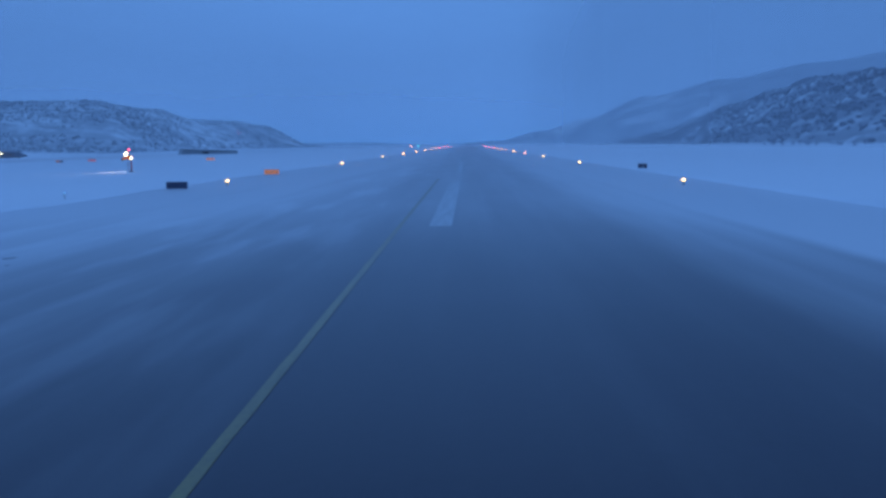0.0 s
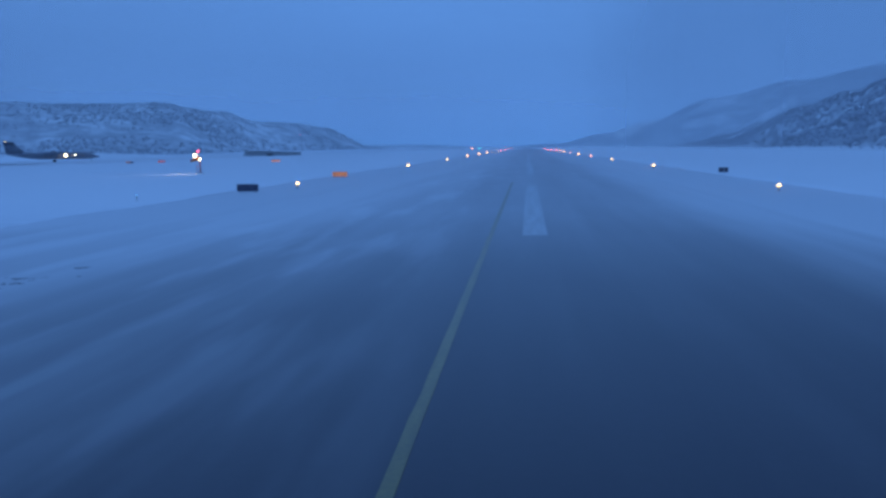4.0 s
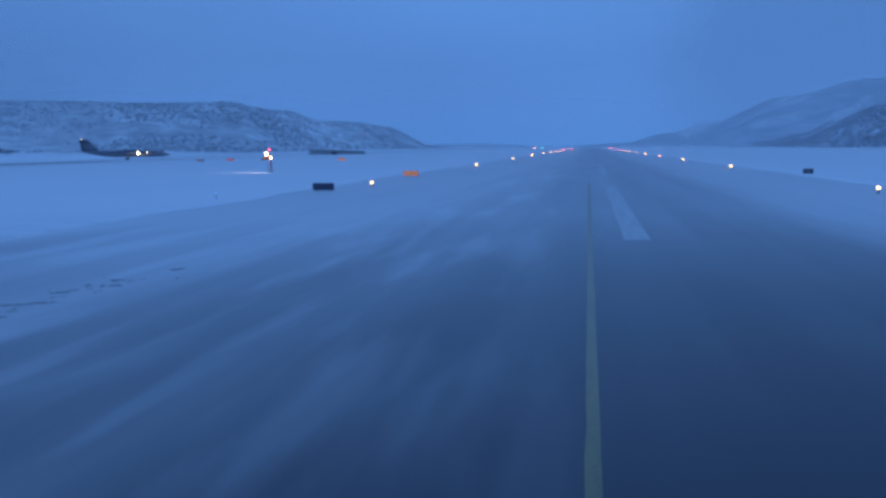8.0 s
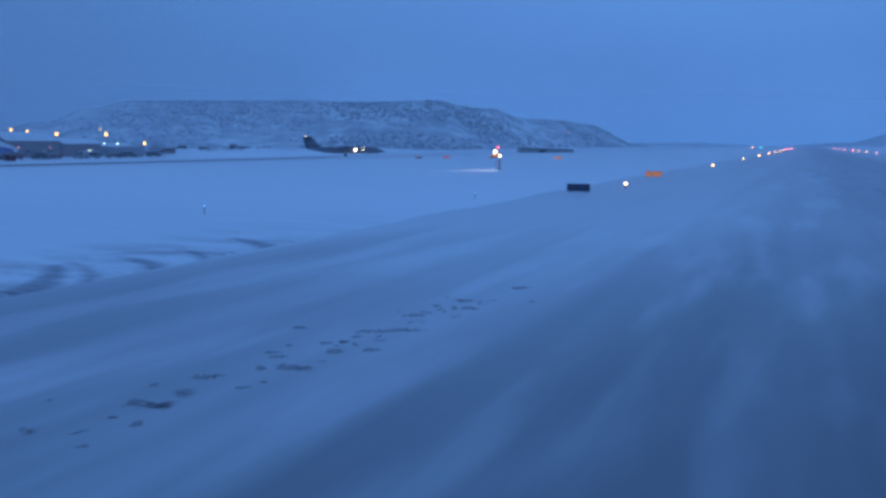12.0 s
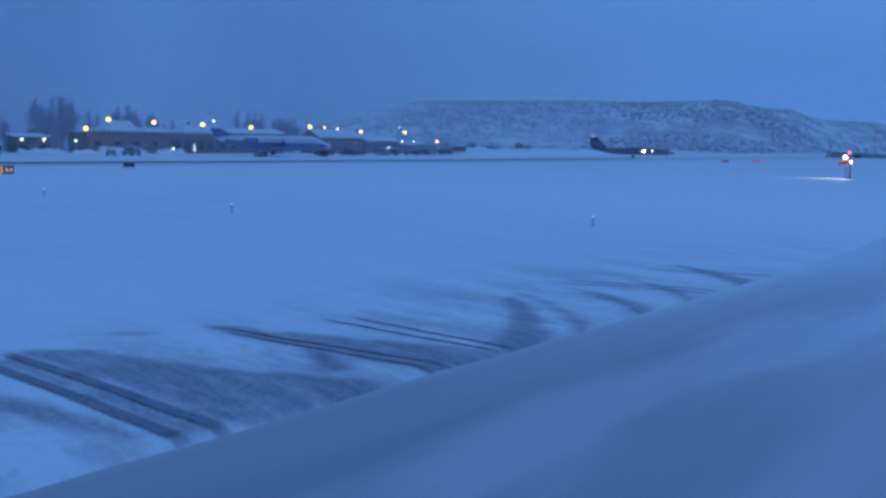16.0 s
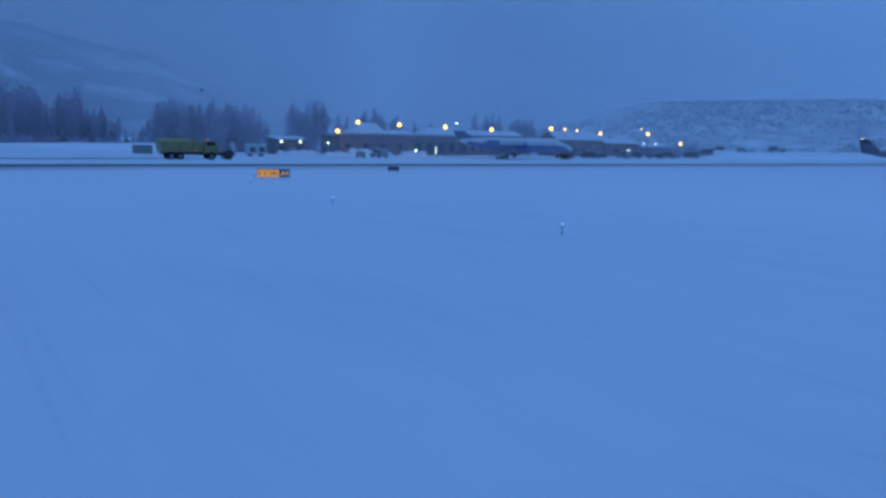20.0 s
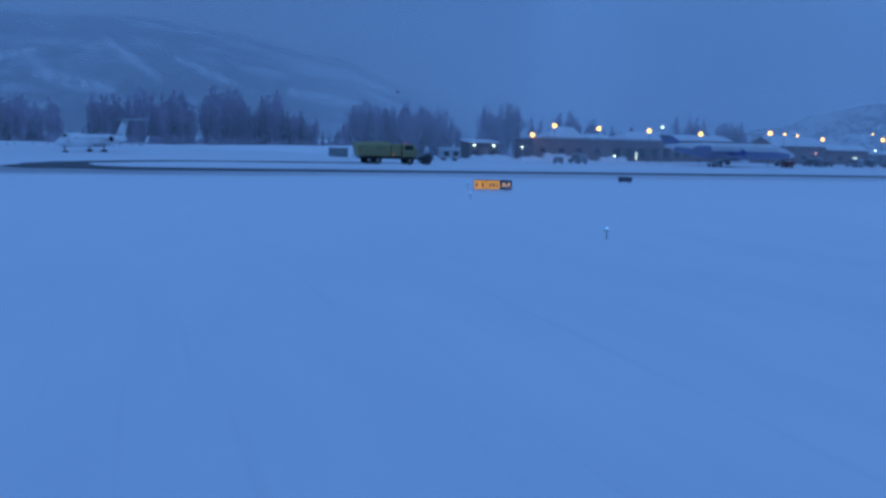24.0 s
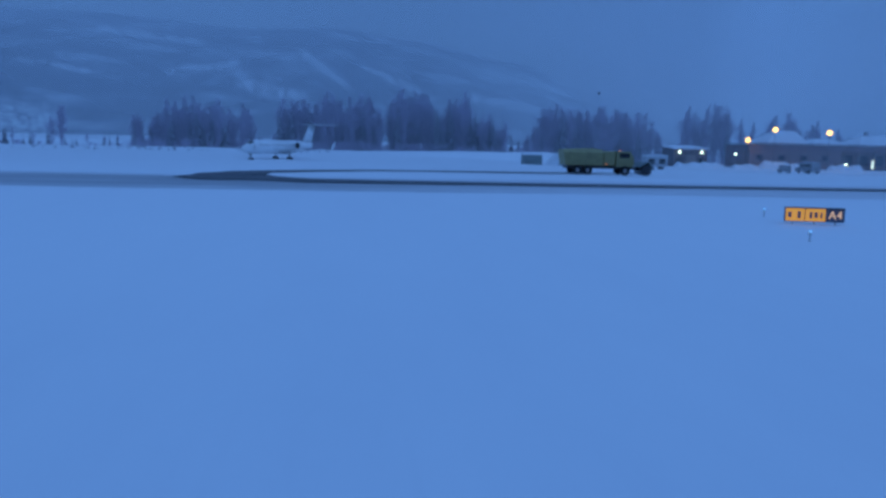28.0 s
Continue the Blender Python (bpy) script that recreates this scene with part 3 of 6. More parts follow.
# wheel tracks that leave the pavement into the exit
TRACKS = ((-20.25, 12.25, -25.25, 11.78, 0.27), (-20.28, 11.78, -25.15, 11.36, 0.27),
          (-20.3, 15.90, -24.8, 14.78, 0.09), (-20.35, 15.57, -24.3, 14.72, 0.09), (-20.35, 17.00, -24.05, 16.50, 0.09), (-20.35, 17.31, -23.8, 16.97, 0.09),
          (-20.3, 24.6, -23.5, 23.1, 0.09), (-20.3, 24.2, -23.4, 22.7, 0.09), (-20.3, 27.6, -23.1, 26.2, 0.09))
for i, (ax0, ay0, bx0, by0, w) in enumerate(TRACKS):
    mx0, my0 = (ax0 + bx0) / 2, (ay0 + by0) / 2 + 0.06
    ribbon("wheel_track", bezier((ax0, ay0), (mx0, my0), (bx0, by0), 40), (w, w * 0.85), 0.012, M_TRACK, "dark wheel track pressed into slushy snow", "wheel track", 0.025, 10.0 + i)
def lane(edge_a, edge_b, z, label, k=8, name="swept_lane", material=M_SLUSH, category="swept lane", wob=0.3, fine=0.3):
    """A swept or scraped band between two drawn edges."""
    v, f, u = [], [], []
    n, cols = (len(edge_a) - 1) * k, 9
    for i in range(n + 1):
        s = min(i // k, len(edge_a) - 2)
        p, q = (Vector(e[s]).lerp(Vector(e[s + 1]), i / k - s) for e in (edge_a, edge_b))
        for h in range(cols):
            w = p.lerp(q, h / (cols - 1))
            w += Vector((noise.noise(Vector((w.x * fine, w.y * fine, 1))), noise.noise(Vector((w.y * fine, w.x * fine, 5))))) * wob
            v.append((w.x, w.y, max(height(w.x, w.y), 0.0) + z))
            u.append((i / n, h / (cols - 1)))
            if i and h:
                a = i * cols + h
                f.append((a - cols - 1, a - cols, a, a - 1))
    ob = mesh_thing(name, v, f, material, label, category, "structure")
    uv = ob.data.uv_layers.new(name="UVMap")
    for loop in ob.data.loops:
        uv.data[loop.index].uv = u[loop.vertex_index]


# bare wet asphalt that shows where the wheels have broken the snow film
M_BARE = slush("broken_snow_film", (0.15, 0.145, 0.17), (0.38, 0.38, 0.42), 0.47, 0.5, 0.45)
for i, (bx, by, ex, ey, w) in enumerate(((-12.85, 12.80, -12.25, 12.84, 0.22), (-12.36, 12.78, -12.46, 13.36, 0.16), (-12.40, 13.30, -12.72, 13.52, 0.22), (-12.90, 13.98, -12.58, 14.24, 0.16), (-12.20, 14.92, -11.50, 15.02, 0.20), (-12.0, 15.95, -11.78, 16.12, 0.24),
                                         (-12.25, 17.25, -11.65, 17.66, 0.20), (-11.80, 17.64, -11.10, 17.92, 0.18), (-12.02, 18.80, -11.78, 19.06, 0.20), (-11.40, 19.85, -11.16, 20.02, 0.22), (-11.75, 20.5, -11.48, 20.8, 0.24),
                                         (-11.52, 16.24, -11.26, 16.40, 0.16), (-13.36, 17.05, -13.20, 17.25, 0.18), (-13.28, 11.56, -12.94, 11.68, 0.14), (-12.6, 15.3, -12.35, 15.5, 0.14), (-11.2, 22.3, -10.95, 22.7, 0.24))):
    ribbon("bare_patch", bezier((bx, by), ((bx + ex) / 2 + 0.05, (by + ey) / 2 - 0.04), (ex, ey), 14), (w * 1.8, w * 1.5), 0.006, M_BARE, "dark wet asphalt showing through broken snow", "bare patch", 0.20, 40.0 + i, 0.0)

speck = random.Random(77)
for i in range(50):
    by = speck.uniform(11.4, 21.5)
    bx = -12.9 + 0.16 * (by - 11.4) + speck.gauss(0, 0.42)
    ln, w, turn = speck.uniform(0.10, 0.30), speck.uniform(0.09, 0.24), speck.uniform(0.3, 2.4)
    dx, dy = ln * math.cos(turn), ln * math.sin(turn)
    ribbon("bare_patch", bezier((bx, by), (bx + dx * 0.6, by + dy * 0.3), (bx + dx, by + dy), 6), (w, w * 0.7), 0.006, M_BARE, "dark wet asphalt showing through broken snow", "bare patch", 0.05, 70.0 + i, 0.0)

# swept loop beyond the taxiway

lane(((-113.2, -0.8), (-120.1, 0.2), (-125.2, 2.0), (-127.6, 5.6), (-129.8, 8.2), (-134.2, 13.6), (-137.0, 22.0), (-141.0, 48.0)),
     ((-111.0, 1.0), (-112.0, 3.6), (-115.0, 6.0), (-121.5, 6.3), (-124.6, 8.6), (-129.4, 13.8), (-132.6, 21.0), (-138.5, 48.0)), 0.03, "dark wet arc swept through the apron snow")
lane(((-114.0, -0.6), (-117.5, 2.2), (-118.8, 5.6), (-113.4, 9.8), (-112.8, 15.8), (-112.6, 23.0), (-112.8, 40.3), (-112.8, 190.0)),
     ((-112.2, -0.4), (-109.2, 2.0), (-109.4, 6.0), (-107.5, 9.4), (-107.5, 15.2), (-107.9, 22.3), (-108.3, 38.9), (-109.8, 190.0)), 0.05, "dark wet lane swept along the taxiway")


# ---- hills and mountains ----
def profile(pts, a):
    for (a0, e0), (a1, e1) in zip(pts, pts[1:]):
        if a0 <= a <= a1:
            t = (a - a0) / (a1 - a0)
            t = t * t * (3 - 2 * t)
            return e0 + (e1 - e0) * t
    return pts[0][1] if a < pts[0][0] else pts[-1][1]


def hill(name, pts, foot, ridge, material, label, category, na=150, nr=26, rough=0.10, s=0.012, gullies=(), drift=0.6):
    """A slope seen from the field: pts give the skyline as (bearing, elevation) in degrees; foot and ridge are distances by bearing."""
    v, f = [], []
    a0, a1 = pts[0][0], pts[-1][0]
    for i in range(na + 1):
        a = a0 + (a1 - a0) * i / na
        r0, r1 = foot(a), ridge(a)
        top = EYE + r1 * math.tan(radians(profile(pts, a)))
        for j in range(nr + 1):
            t = j / (nr - 6)
            r = r0 + (r1 - r0) * t
            x, y = -r * math.sin(radians(a)), r * math.cos(radians(a))
            up = sstep(0, 1, t) * 0.55 + 0.45 * min(1, t) if t <= 1 else 1 - 0.8 * (t - 1)
            z = -3 + (top + 3) * up
            wob = fbm(x, y, s, 3.0) + 0.5 * fbm(x, y, s * 3.3, 5.0)
            z += wob * rough * max(4.0, top) * min(1, t * 3) * (0.25 if t > 0.85 else 1.0)
            v.append((x, y, z))
    n1 = nr + 1
    for i in range(na):
        for j in range(nr):
            f.append((i * n1 + j, i * n1 + j + 1, (i + 1) * n1 + j + 1, (i + 1) * n1 + j))
    ob = mesh_thing(name, v, f, material, label, category, "structure")
    if gullies:
        # open snow chutes between the trees: bearing and elevation of both ends, and the width
        fac = []
        for x, y, z in v:
            a, e = math.degrees(math.atan2(-x, y)), math.degrees(math.atan2(z - EYE, math.hypot(x, y)))
            best = 0.0
            for ga, ge, ha, he, w in gullies:
                d = (ha - ga) ** 2 + (he - ge) ** 2
                t = min(1.0, max(0.0, ((a - ga) * (ha - ga) + (e - ge) * (he - ge)) / d))
                off = math.hypot(a - ga - t * (ha - ga), e - ge - t * (he - ge))
                best = max(best, (1 - sstep(w * 0.1, w, off)) * sstep(-0.35, 0.30, noise.noise(Vector((a * 3.1, e * 4.6, 3.0))) + 0.5 * noise.noise(Vector((a * 8.0, e * 9.0, 6.0)))) * drift)
            fac.append(min(1.0, best))
        ob.data.attributes.new("gully", "FLOAT", "POINT").data.foreach_set("value", fac)
    return ob, v, n1


L_PTS = ((8.0, -0.4), (10.6, 0.0), (14.0, 1.35), (16.0, 1.7), (18.0, 1.75), (21.0, 2.45), (24.6, 2.9), (30.0, 2.85), (34.8, 2.92), (40.0, 2.85), (44.0, 2.75), (46.8, 2.2), (49.0, 1.3), (53.0, 0.6), (58.0, 0.2))
hl, hl_v, hl_n = hill("hill_left", L_PTS, lambda a: 640 + 500 * sstep(24, 9, a), lambda a: 1000 + 500 * sstep(24, 9, a), M_HILL_L, "low rounded snowy hill dotted with dark brush", "hill")
R_PTS = ((-50.0, 5.2), (-38.0, 4.9), (-26.0, 4.15), (-22.0, 3.65), (-20.0, 3.2), (-17.5, 2.25), (-15.0, 1.35), (-13.0, 0.65), (-11.0, 0.2), (-9.5, -0.2))
hr, hr_v, hr_n = hill("hill_right", R_PTS, lambda a: min(900, 112 / math.sin(radians(-a))), lambda a: min(1500, 300 / math.sin(radians(-a))), M_HILL_R, "steep snowy hillside covered with dark oak brush", "hill", s=0.02)
hill("mountain_ridge_far", ((-60.0, 6.6), (-40.0, 6.2), (-27.0, 5.2), (-22.0, 4.7), (-17.0, 4.0), (-12.0, 3.0), (-8.0, 1.6), (-5.0, 0.8), (-2.0, 0.15), (2.0, -0.05), (8.0, 0.15), (14.0, 0.1)), lambda a: 1900, lambda a: 2900, M_MOUNT_R, "far snowy ridge fading into low cloud", "mountain", na=360, nr=60, s=0.003,
     gullies=((-6.2, 0.7, -8.8, 2.0, 0.5), (-11.7, 2.7, -13.4, 2.9, 0.4), (-10.4, 1.3, -12.8, 1.7, 0.4), (-15.2, 1.8, -16.9, 2.7, 0.4)), drift=1.3)
hill("mountain_range", ((48.0, 0.1), (56.0, 0.3), (62.0, 0.5), (67.0, 1.5), (72.0, 3.2), (78.0, 5.3), (84.0, 6.5), (90.0, 7.15), (96.0, 6.9), (104.0, 7.3), (112.0, 7.2), (122.0, 6.6), (135.0, 7.0), (150.0, 5.0)), lambda a: 1330 + 500 * sstep(68, 54, a), lambda a: 2900, M_MOUNT, "forested snowy mountain range under low cloud", "mountain", na=520, nr=80, s=0.002, rough=0.07,
     gullies=((91.8, 5.6, 88.7, 3.5, 0.40), (87.5, 4.7, 84.1, 3.3, 0.38), (80.4, 2.9, 76.2, 2.2, 0.5), (98.0, 5.9, 104.0, 6.4, 0.3), (95.5, 3.3, 91.5, 2.7, 0.6), (108.4, 4.3, 104.8, 3.8, 0.28), (112.0, 0.9, 107.4, 0.7, 1.5), (100.0, 4.0, 96.0, 4.6, 0.4)))
hill("mountain_range_behind", ((150.0, 5.0), (180.0, 4.0), (210.0, 5.0), (250.0, 6.0), (300.0, 6.5)), lambda a: 1900, lambda a: 2900, M_MOUNT, "snowy mountains closing the valley behind", "mountain", na=60, s=0.003)


def brush_cover(name, v, n1, count, lo, hi, size, seed, label, material):
    """Many low, ragged bushes on a slope, joined."""
    r = random.Random(seed)
    rows = len(v) // n1
    bv, bf = [], []
    while count > 0:
        i, j = r.randrange(rows - 1), r.random() * (n1 - 8) * 0.98
        a, b = Vector(v[i * n1 + int(j)]), Vector(v[i * n1 + int(j) + 1])
        c, d = Vector(v[(i + 1) * n1 + int(j)]), Vector(v[(i + 1) * n1 + int(j) + 1])
        u, w = r.random(), r.random()
        p = (a.lerp(b, u)).lerp(c.lerp(d, u), w)
        if noise.noise(p * 0.011) + 0.6 * noise.noise(p * 0.04) < r.uniform(lo, hi):
            continue
        count -= 1
        k = len(bv)
        s, hgt = size * r.uniform(0.5, 1.5), size * r.uniform(0.5, 1.2)
        m = 5
        for q in range(m):
            t = q * math.tau / m + r.random()
            bv.append(p + Vector((s * math.cos(t) * r.uniform(0.6, 1.2), s * math.sin(t) * r.uniform(0.6, 1.2), -0.6)))
        for q in range(m):
            t = q * math.tau / m + r.random()
            bv.append(p + Vector((0.7 * s * math.cos(t), 0.7 * s * math.sin(t), hgt * r.uniform(0.5, 1.0))))
        bv.append(p + Vector((0, 0, hgt * 1.15)))
        for q in range(m):
            q2 = (q + 1) % m
            bf += [(k + q, k + q2, k + m + q2, k + m + q), (k + m + q, k + m + q2, k + 2 * m)]
    return mesh_thing(name, bv, bf, material, label, "brush", "stuff", False)


brush_cover("hill_brush", hl_v, hl_n, 5200, -0.4, 0.5, 1.5, 5, "scattered dark brush on a snowy hill", M_BRUSH)
brush_cover("oak_brush", hr_v, hr_n, 9000, -0.5, 0.4, 1.4, 6, "dense dark oak brush on a snowy hillside", M_OAK)


def haze_ring(name, label):
    """A thin closed translucent sheet far out, added in place of haze, densest below the cloud base."""
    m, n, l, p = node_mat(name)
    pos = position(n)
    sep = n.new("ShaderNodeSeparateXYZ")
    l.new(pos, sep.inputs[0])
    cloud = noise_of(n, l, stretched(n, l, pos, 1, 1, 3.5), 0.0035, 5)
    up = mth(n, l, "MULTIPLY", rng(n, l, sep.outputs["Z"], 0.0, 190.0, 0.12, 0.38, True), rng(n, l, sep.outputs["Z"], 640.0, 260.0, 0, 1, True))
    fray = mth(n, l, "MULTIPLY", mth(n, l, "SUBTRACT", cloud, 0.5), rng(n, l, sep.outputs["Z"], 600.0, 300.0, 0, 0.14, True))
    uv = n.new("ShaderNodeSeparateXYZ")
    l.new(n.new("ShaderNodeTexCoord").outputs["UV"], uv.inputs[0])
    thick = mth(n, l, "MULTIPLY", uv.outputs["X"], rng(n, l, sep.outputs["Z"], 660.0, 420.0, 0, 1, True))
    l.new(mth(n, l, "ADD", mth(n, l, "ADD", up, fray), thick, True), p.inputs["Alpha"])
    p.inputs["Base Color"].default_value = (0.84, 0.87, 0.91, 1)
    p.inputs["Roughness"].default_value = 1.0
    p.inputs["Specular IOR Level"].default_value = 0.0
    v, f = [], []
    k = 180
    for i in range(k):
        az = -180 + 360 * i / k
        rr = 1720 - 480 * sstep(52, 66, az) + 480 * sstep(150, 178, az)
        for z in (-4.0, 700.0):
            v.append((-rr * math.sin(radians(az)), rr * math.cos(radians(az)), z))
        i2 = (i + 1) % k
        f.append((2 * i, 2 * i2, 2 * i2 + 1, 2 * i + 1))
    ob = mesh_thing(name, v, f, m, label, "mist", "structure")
    # the haze sheet is denser between the hill and the mountains, to fade their skyline
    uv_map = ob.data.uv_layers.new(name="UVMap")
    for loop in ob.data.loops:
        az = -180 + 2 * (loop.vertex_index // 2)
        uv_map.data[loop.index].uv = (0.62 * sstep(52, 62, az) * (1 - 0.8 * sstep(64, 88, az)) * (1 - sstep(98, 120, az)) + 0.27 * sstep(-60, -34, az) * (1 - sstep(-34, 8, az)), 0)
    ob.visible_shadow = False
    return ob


haze_ring("haze_backdrop", "translucent sheet standing in for haze before the mountains")


def haze_sheet(name, nodes, top, label):
    """A thin upright translucent sheet added in place of haze, along a line on the ground; nodes: x, y, thickness."""
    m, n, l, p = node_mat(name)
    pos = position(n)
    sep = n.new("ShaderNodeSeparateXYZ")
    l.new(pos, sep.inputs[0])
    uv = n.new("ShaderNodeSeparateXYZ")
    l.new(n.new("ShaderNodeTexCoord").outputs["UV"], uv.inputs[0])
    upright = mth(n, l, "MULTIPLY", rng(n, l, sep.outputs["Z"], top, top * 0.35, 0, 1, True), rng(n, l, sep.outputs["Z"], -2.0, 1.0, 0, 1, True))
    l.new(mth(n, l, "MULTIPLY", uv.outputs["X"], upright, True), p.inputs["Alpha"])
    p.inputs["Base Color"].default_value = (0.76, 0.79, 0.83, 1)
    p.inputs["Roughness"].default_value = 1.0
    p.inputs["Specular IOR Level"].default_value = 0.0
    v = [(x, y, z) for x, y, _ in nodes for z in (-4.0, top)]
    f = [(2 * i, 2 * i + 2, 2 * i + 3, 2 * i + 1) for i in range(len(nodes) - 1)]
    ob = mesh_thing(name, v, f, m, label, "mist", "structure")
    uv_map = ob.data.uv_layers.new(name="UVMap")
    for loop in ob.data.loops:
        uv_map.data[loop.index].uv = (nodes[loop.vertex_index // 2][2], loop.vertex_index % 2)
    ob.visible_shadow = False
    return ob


# see-through sheets that pale what stands behind them, as haze would
haze_sheet("haze_before_trees", ((-250.6, -260, 0.0), (-250.6, -190, 0.17), (-250.6, 100, 0.17), (-252.8, 160, 0.16), (-253.0, 262, 0.16), (-253.0, 310, 0.0)), 80, "translucent sheet standing in for haze before the trees")
haze_sheet("haze_over_apron", ((-188, 40, 0.0), (-188, 78, 0.17), (-188, 110, 0.26), (-188, 270, 0.27), (-188, 330, 0.0)), 60, "translucent sheet standing in for haze over the apron")
haze_sheet("haze_before_hill", [(-r * math.sin(radians(a)), r * math.cos(radians(a)), k) for a, r, k in ((64, 600, 0.0), (56, 610, 0.22), (46, 615, 0.20), (36, 615, 0.18), (26, 615, 0.18), (18, 760, 0.22), (11, 1000, 0.27), (5, 1080, 0.20), (-1, 1100, 0.10), (-8, 1120, 0.0))], 170, "translucent sheet standing in for haze before the low hill")
haze_sheet("haze_before_hillside", ((106, 60, 0.0), (106, 150, 0.10), (106, 240, 0.20), (106, 420, 0.34), (106, 640, 0.42), (104, 900, 0.30), (80, 1250, 0.08), (30, 1500, 0.0)), 240, "translucent sheet standing in for haze before the steep hillside")


# ---- airfield lights and signs ----
def edge_light(material, label, r=0.15):
    t = thing("runway_edge_light", Matrix(), label, "runway light", "runway edge lights")
    part("base", rod(bmesh.new(), (0, 0, -0.1), (0, 0, 0.05), 0.15, 0.13, 12), M_STEEL, t)
    part("stake", rod(bmesh.new(), (0, 0, 0.05), (0, 0, 0.24), 0.03, 0.03, 8), M_DARK, t)
    part("collar", rod(bmesh.new(), (0, 0, 0.24), (0, 0, 0.29), r * 0.85, r, 12), M_DARK, t)
    part("lens", dome(bmesh.new(), (0, 0, 0.29), r, r * 1.35), material, t, "bright glass lens", True)
    return t


def put(maker, places, *a, **k):
    """Builds a thing once and copies it to the other places."""
    first = maker(*a, **k)
    m0 = places[0]
    first.matrix_basis = m0
    for m in places[1:]:
        copy_thing(first, m)
    return first


def on(x, y, turn=0.0, dz=0.0):
    return pose(x, y, height(x, y) + dz, 0, 0, turn)


# lenses are oversized, more so far off, to stand in for lamp glare
put(edge_light, [on(-17.3, 65.2 + 60.4 * k, 0, 0.06) for k in range(1)], M_EDGE, "small warm white runway edge light on a stake in snow", r=0.135)
put(edge_light, [on(17.6, 60.0 + 56.7 * k, 0, 0.06) for k in (0,)], M_EDGE, "small warm white runway edge light on a stake in snow", r=0.135)
put(edge_light, [on(-17.3, 65.2 + 60.4 * k, 0, 0.06) for k in range(3, 8)] + [on(17.6, 60.0 + 56.7 * k, 0, 0.06) for k in (4, 6, 7)], M_EDGE_FAR, "warm white runway edge light far down the runway", r=0.27)
put(edge_light, [on(-17.3, 65.2 + 60.4 * k, 0, 0.06) for k in (1, 2)] + [on(17.6, 60.0 + 56.7 * k, 0, 0.06) for k in (1, 2)], M_EDGE, "warm white runway edge light on a stake in snow", r=0.175)
put(edge_light, [on(17.6, 60.0 + 56.7 * k, 0, 0.06) for k in (3, 5)], M_EDGE_PINK, "rosy runway edge light on a stake in snow", r=0.24)
put(edge_light, [on(-17.3, 65.2 + 60.4 * k, 0, 0.06) for k in (8, 10, 12, 14)] + [on(17.6, 60.0 + 56.7 * k, 0, 0.06) for k in (8, 10, 12, 14)], M_EDGE_RED, "red runway edge light at the far end, lens oversized for glare", r=0.34)


def taxi_light(lit=True):
    t = thing("taxiway_edge_light", Matrix(), "blue taxiway edge light on a thin stake in snow", "taxiway light", "taxiway edge lights")
    part("base", rod(bmesh.new(), (0, 0, -0.1), (0, 0, 0.02), 0.06, 0.05, 10), M_STEEL, t)
    part("stake", rod(bmesh.new(), (0, 0, 0.03), (0, 0, 0.26), 0.02, 0.02, 8), M_STEEL, t)
    part("collar", rod(bmesh.new(), (0, 0, 0.26), (0, 0, 0.31), 0.06, 0.075, 10), M_STEEL, t)
    part("lens", dome(bmesh.new(), (0, 0, 0.31), 0.062, 0.10, 10), M_BLUE, t, "glowing blue glass lens", True)
    return t


put(taxi_light, [on(x, y) for x, y in ((-22.7, 49.3), (-29.7, 34.5), (-42.6, 27.1), (-56.7, 25.2), (-74.6, 27.5), (-84.4, 31.2))])


def sign(label, faces, width, high, legs=2, group="airfield signs", case=None):
    """A cabinet sign that faces -y; faces: (fraction from, to, material, bars) side by side."""
    t = thing("airfield_sign", Matrix(), label, "sign", group)
    z0 = 0.16
    b = box(bmesh.new(), -width / 2, width / 2, -0.09, 0.09, z0, z0 + high, 0.015)
    part("cabinet", b, case or M_DARK, t)
    for a, c, m, bars in faces:
        x0, x1 = -width / 2 + a * width + 0.02, -width / 2 + c * width - 0.02
        face = part("face", box(bmesh.new(), x0, x1, -0.105, -0.088, z0 + 0.03, z0 + high - 0.03), m, t)
        for u, v, wz0, wz1 in bars:
            part("symbol_bar", box(bmesh.new(), x0 + u * (x1 - x0), x0 + v * (x1 - x0), -0.112, -0.106, z0 + wz0 * high, z0 + wz1 * high), M_BLACK, face)
    for k in range(legs):
        x = -width * 0.36 + k * width * 0.72 / max(1, legs - 1)
        part("leg", rod(bmesh.new(), (x, 0, -0.15), (x, 0, z0), 0.03, 0.03, 8), M_STEEL, t)
    part("hood", box(bmesh.new(), -width / 2 - 0.01, width / 2 + 0.01, -0.12, 0.1, z0 + high + 0.004, z0 + high + 0.02), M_DARK, t)
    return t


s = sign("back of a black airfield guidance sign standing in snow", ((0.0, 0.33, M_SIGN_BACK, ()), (0.33, 0.66, M_SIGN_BACK, ()), (0.66, 1.0, M_SIGN_BACK, ())), 1.5, 0.48, case=M_SIGN_BACK)
s.matrix_basis = on(-19.15, 58.9, 4, -0.02)
s = sign("lit orange airfield guidance sign standing in snow", ((0.0, 0.30, M_SIGN_DIM, ((0.3, 0.7, 0.3, 0.7),)), (0.30, 0.72, M_SIGN_DIM, ((0.15, 0.35, 0.25, 0.75), (0.6, 0.8, 0.25, 0.75))), (0.72, 1.0, M_SIGN_DIM, ((0.3, 0.7, 0.3, 0.7),))), 1.55, 0.5)
s.matrix_basis = on(-19.05, 87.6, 6, -0.02)
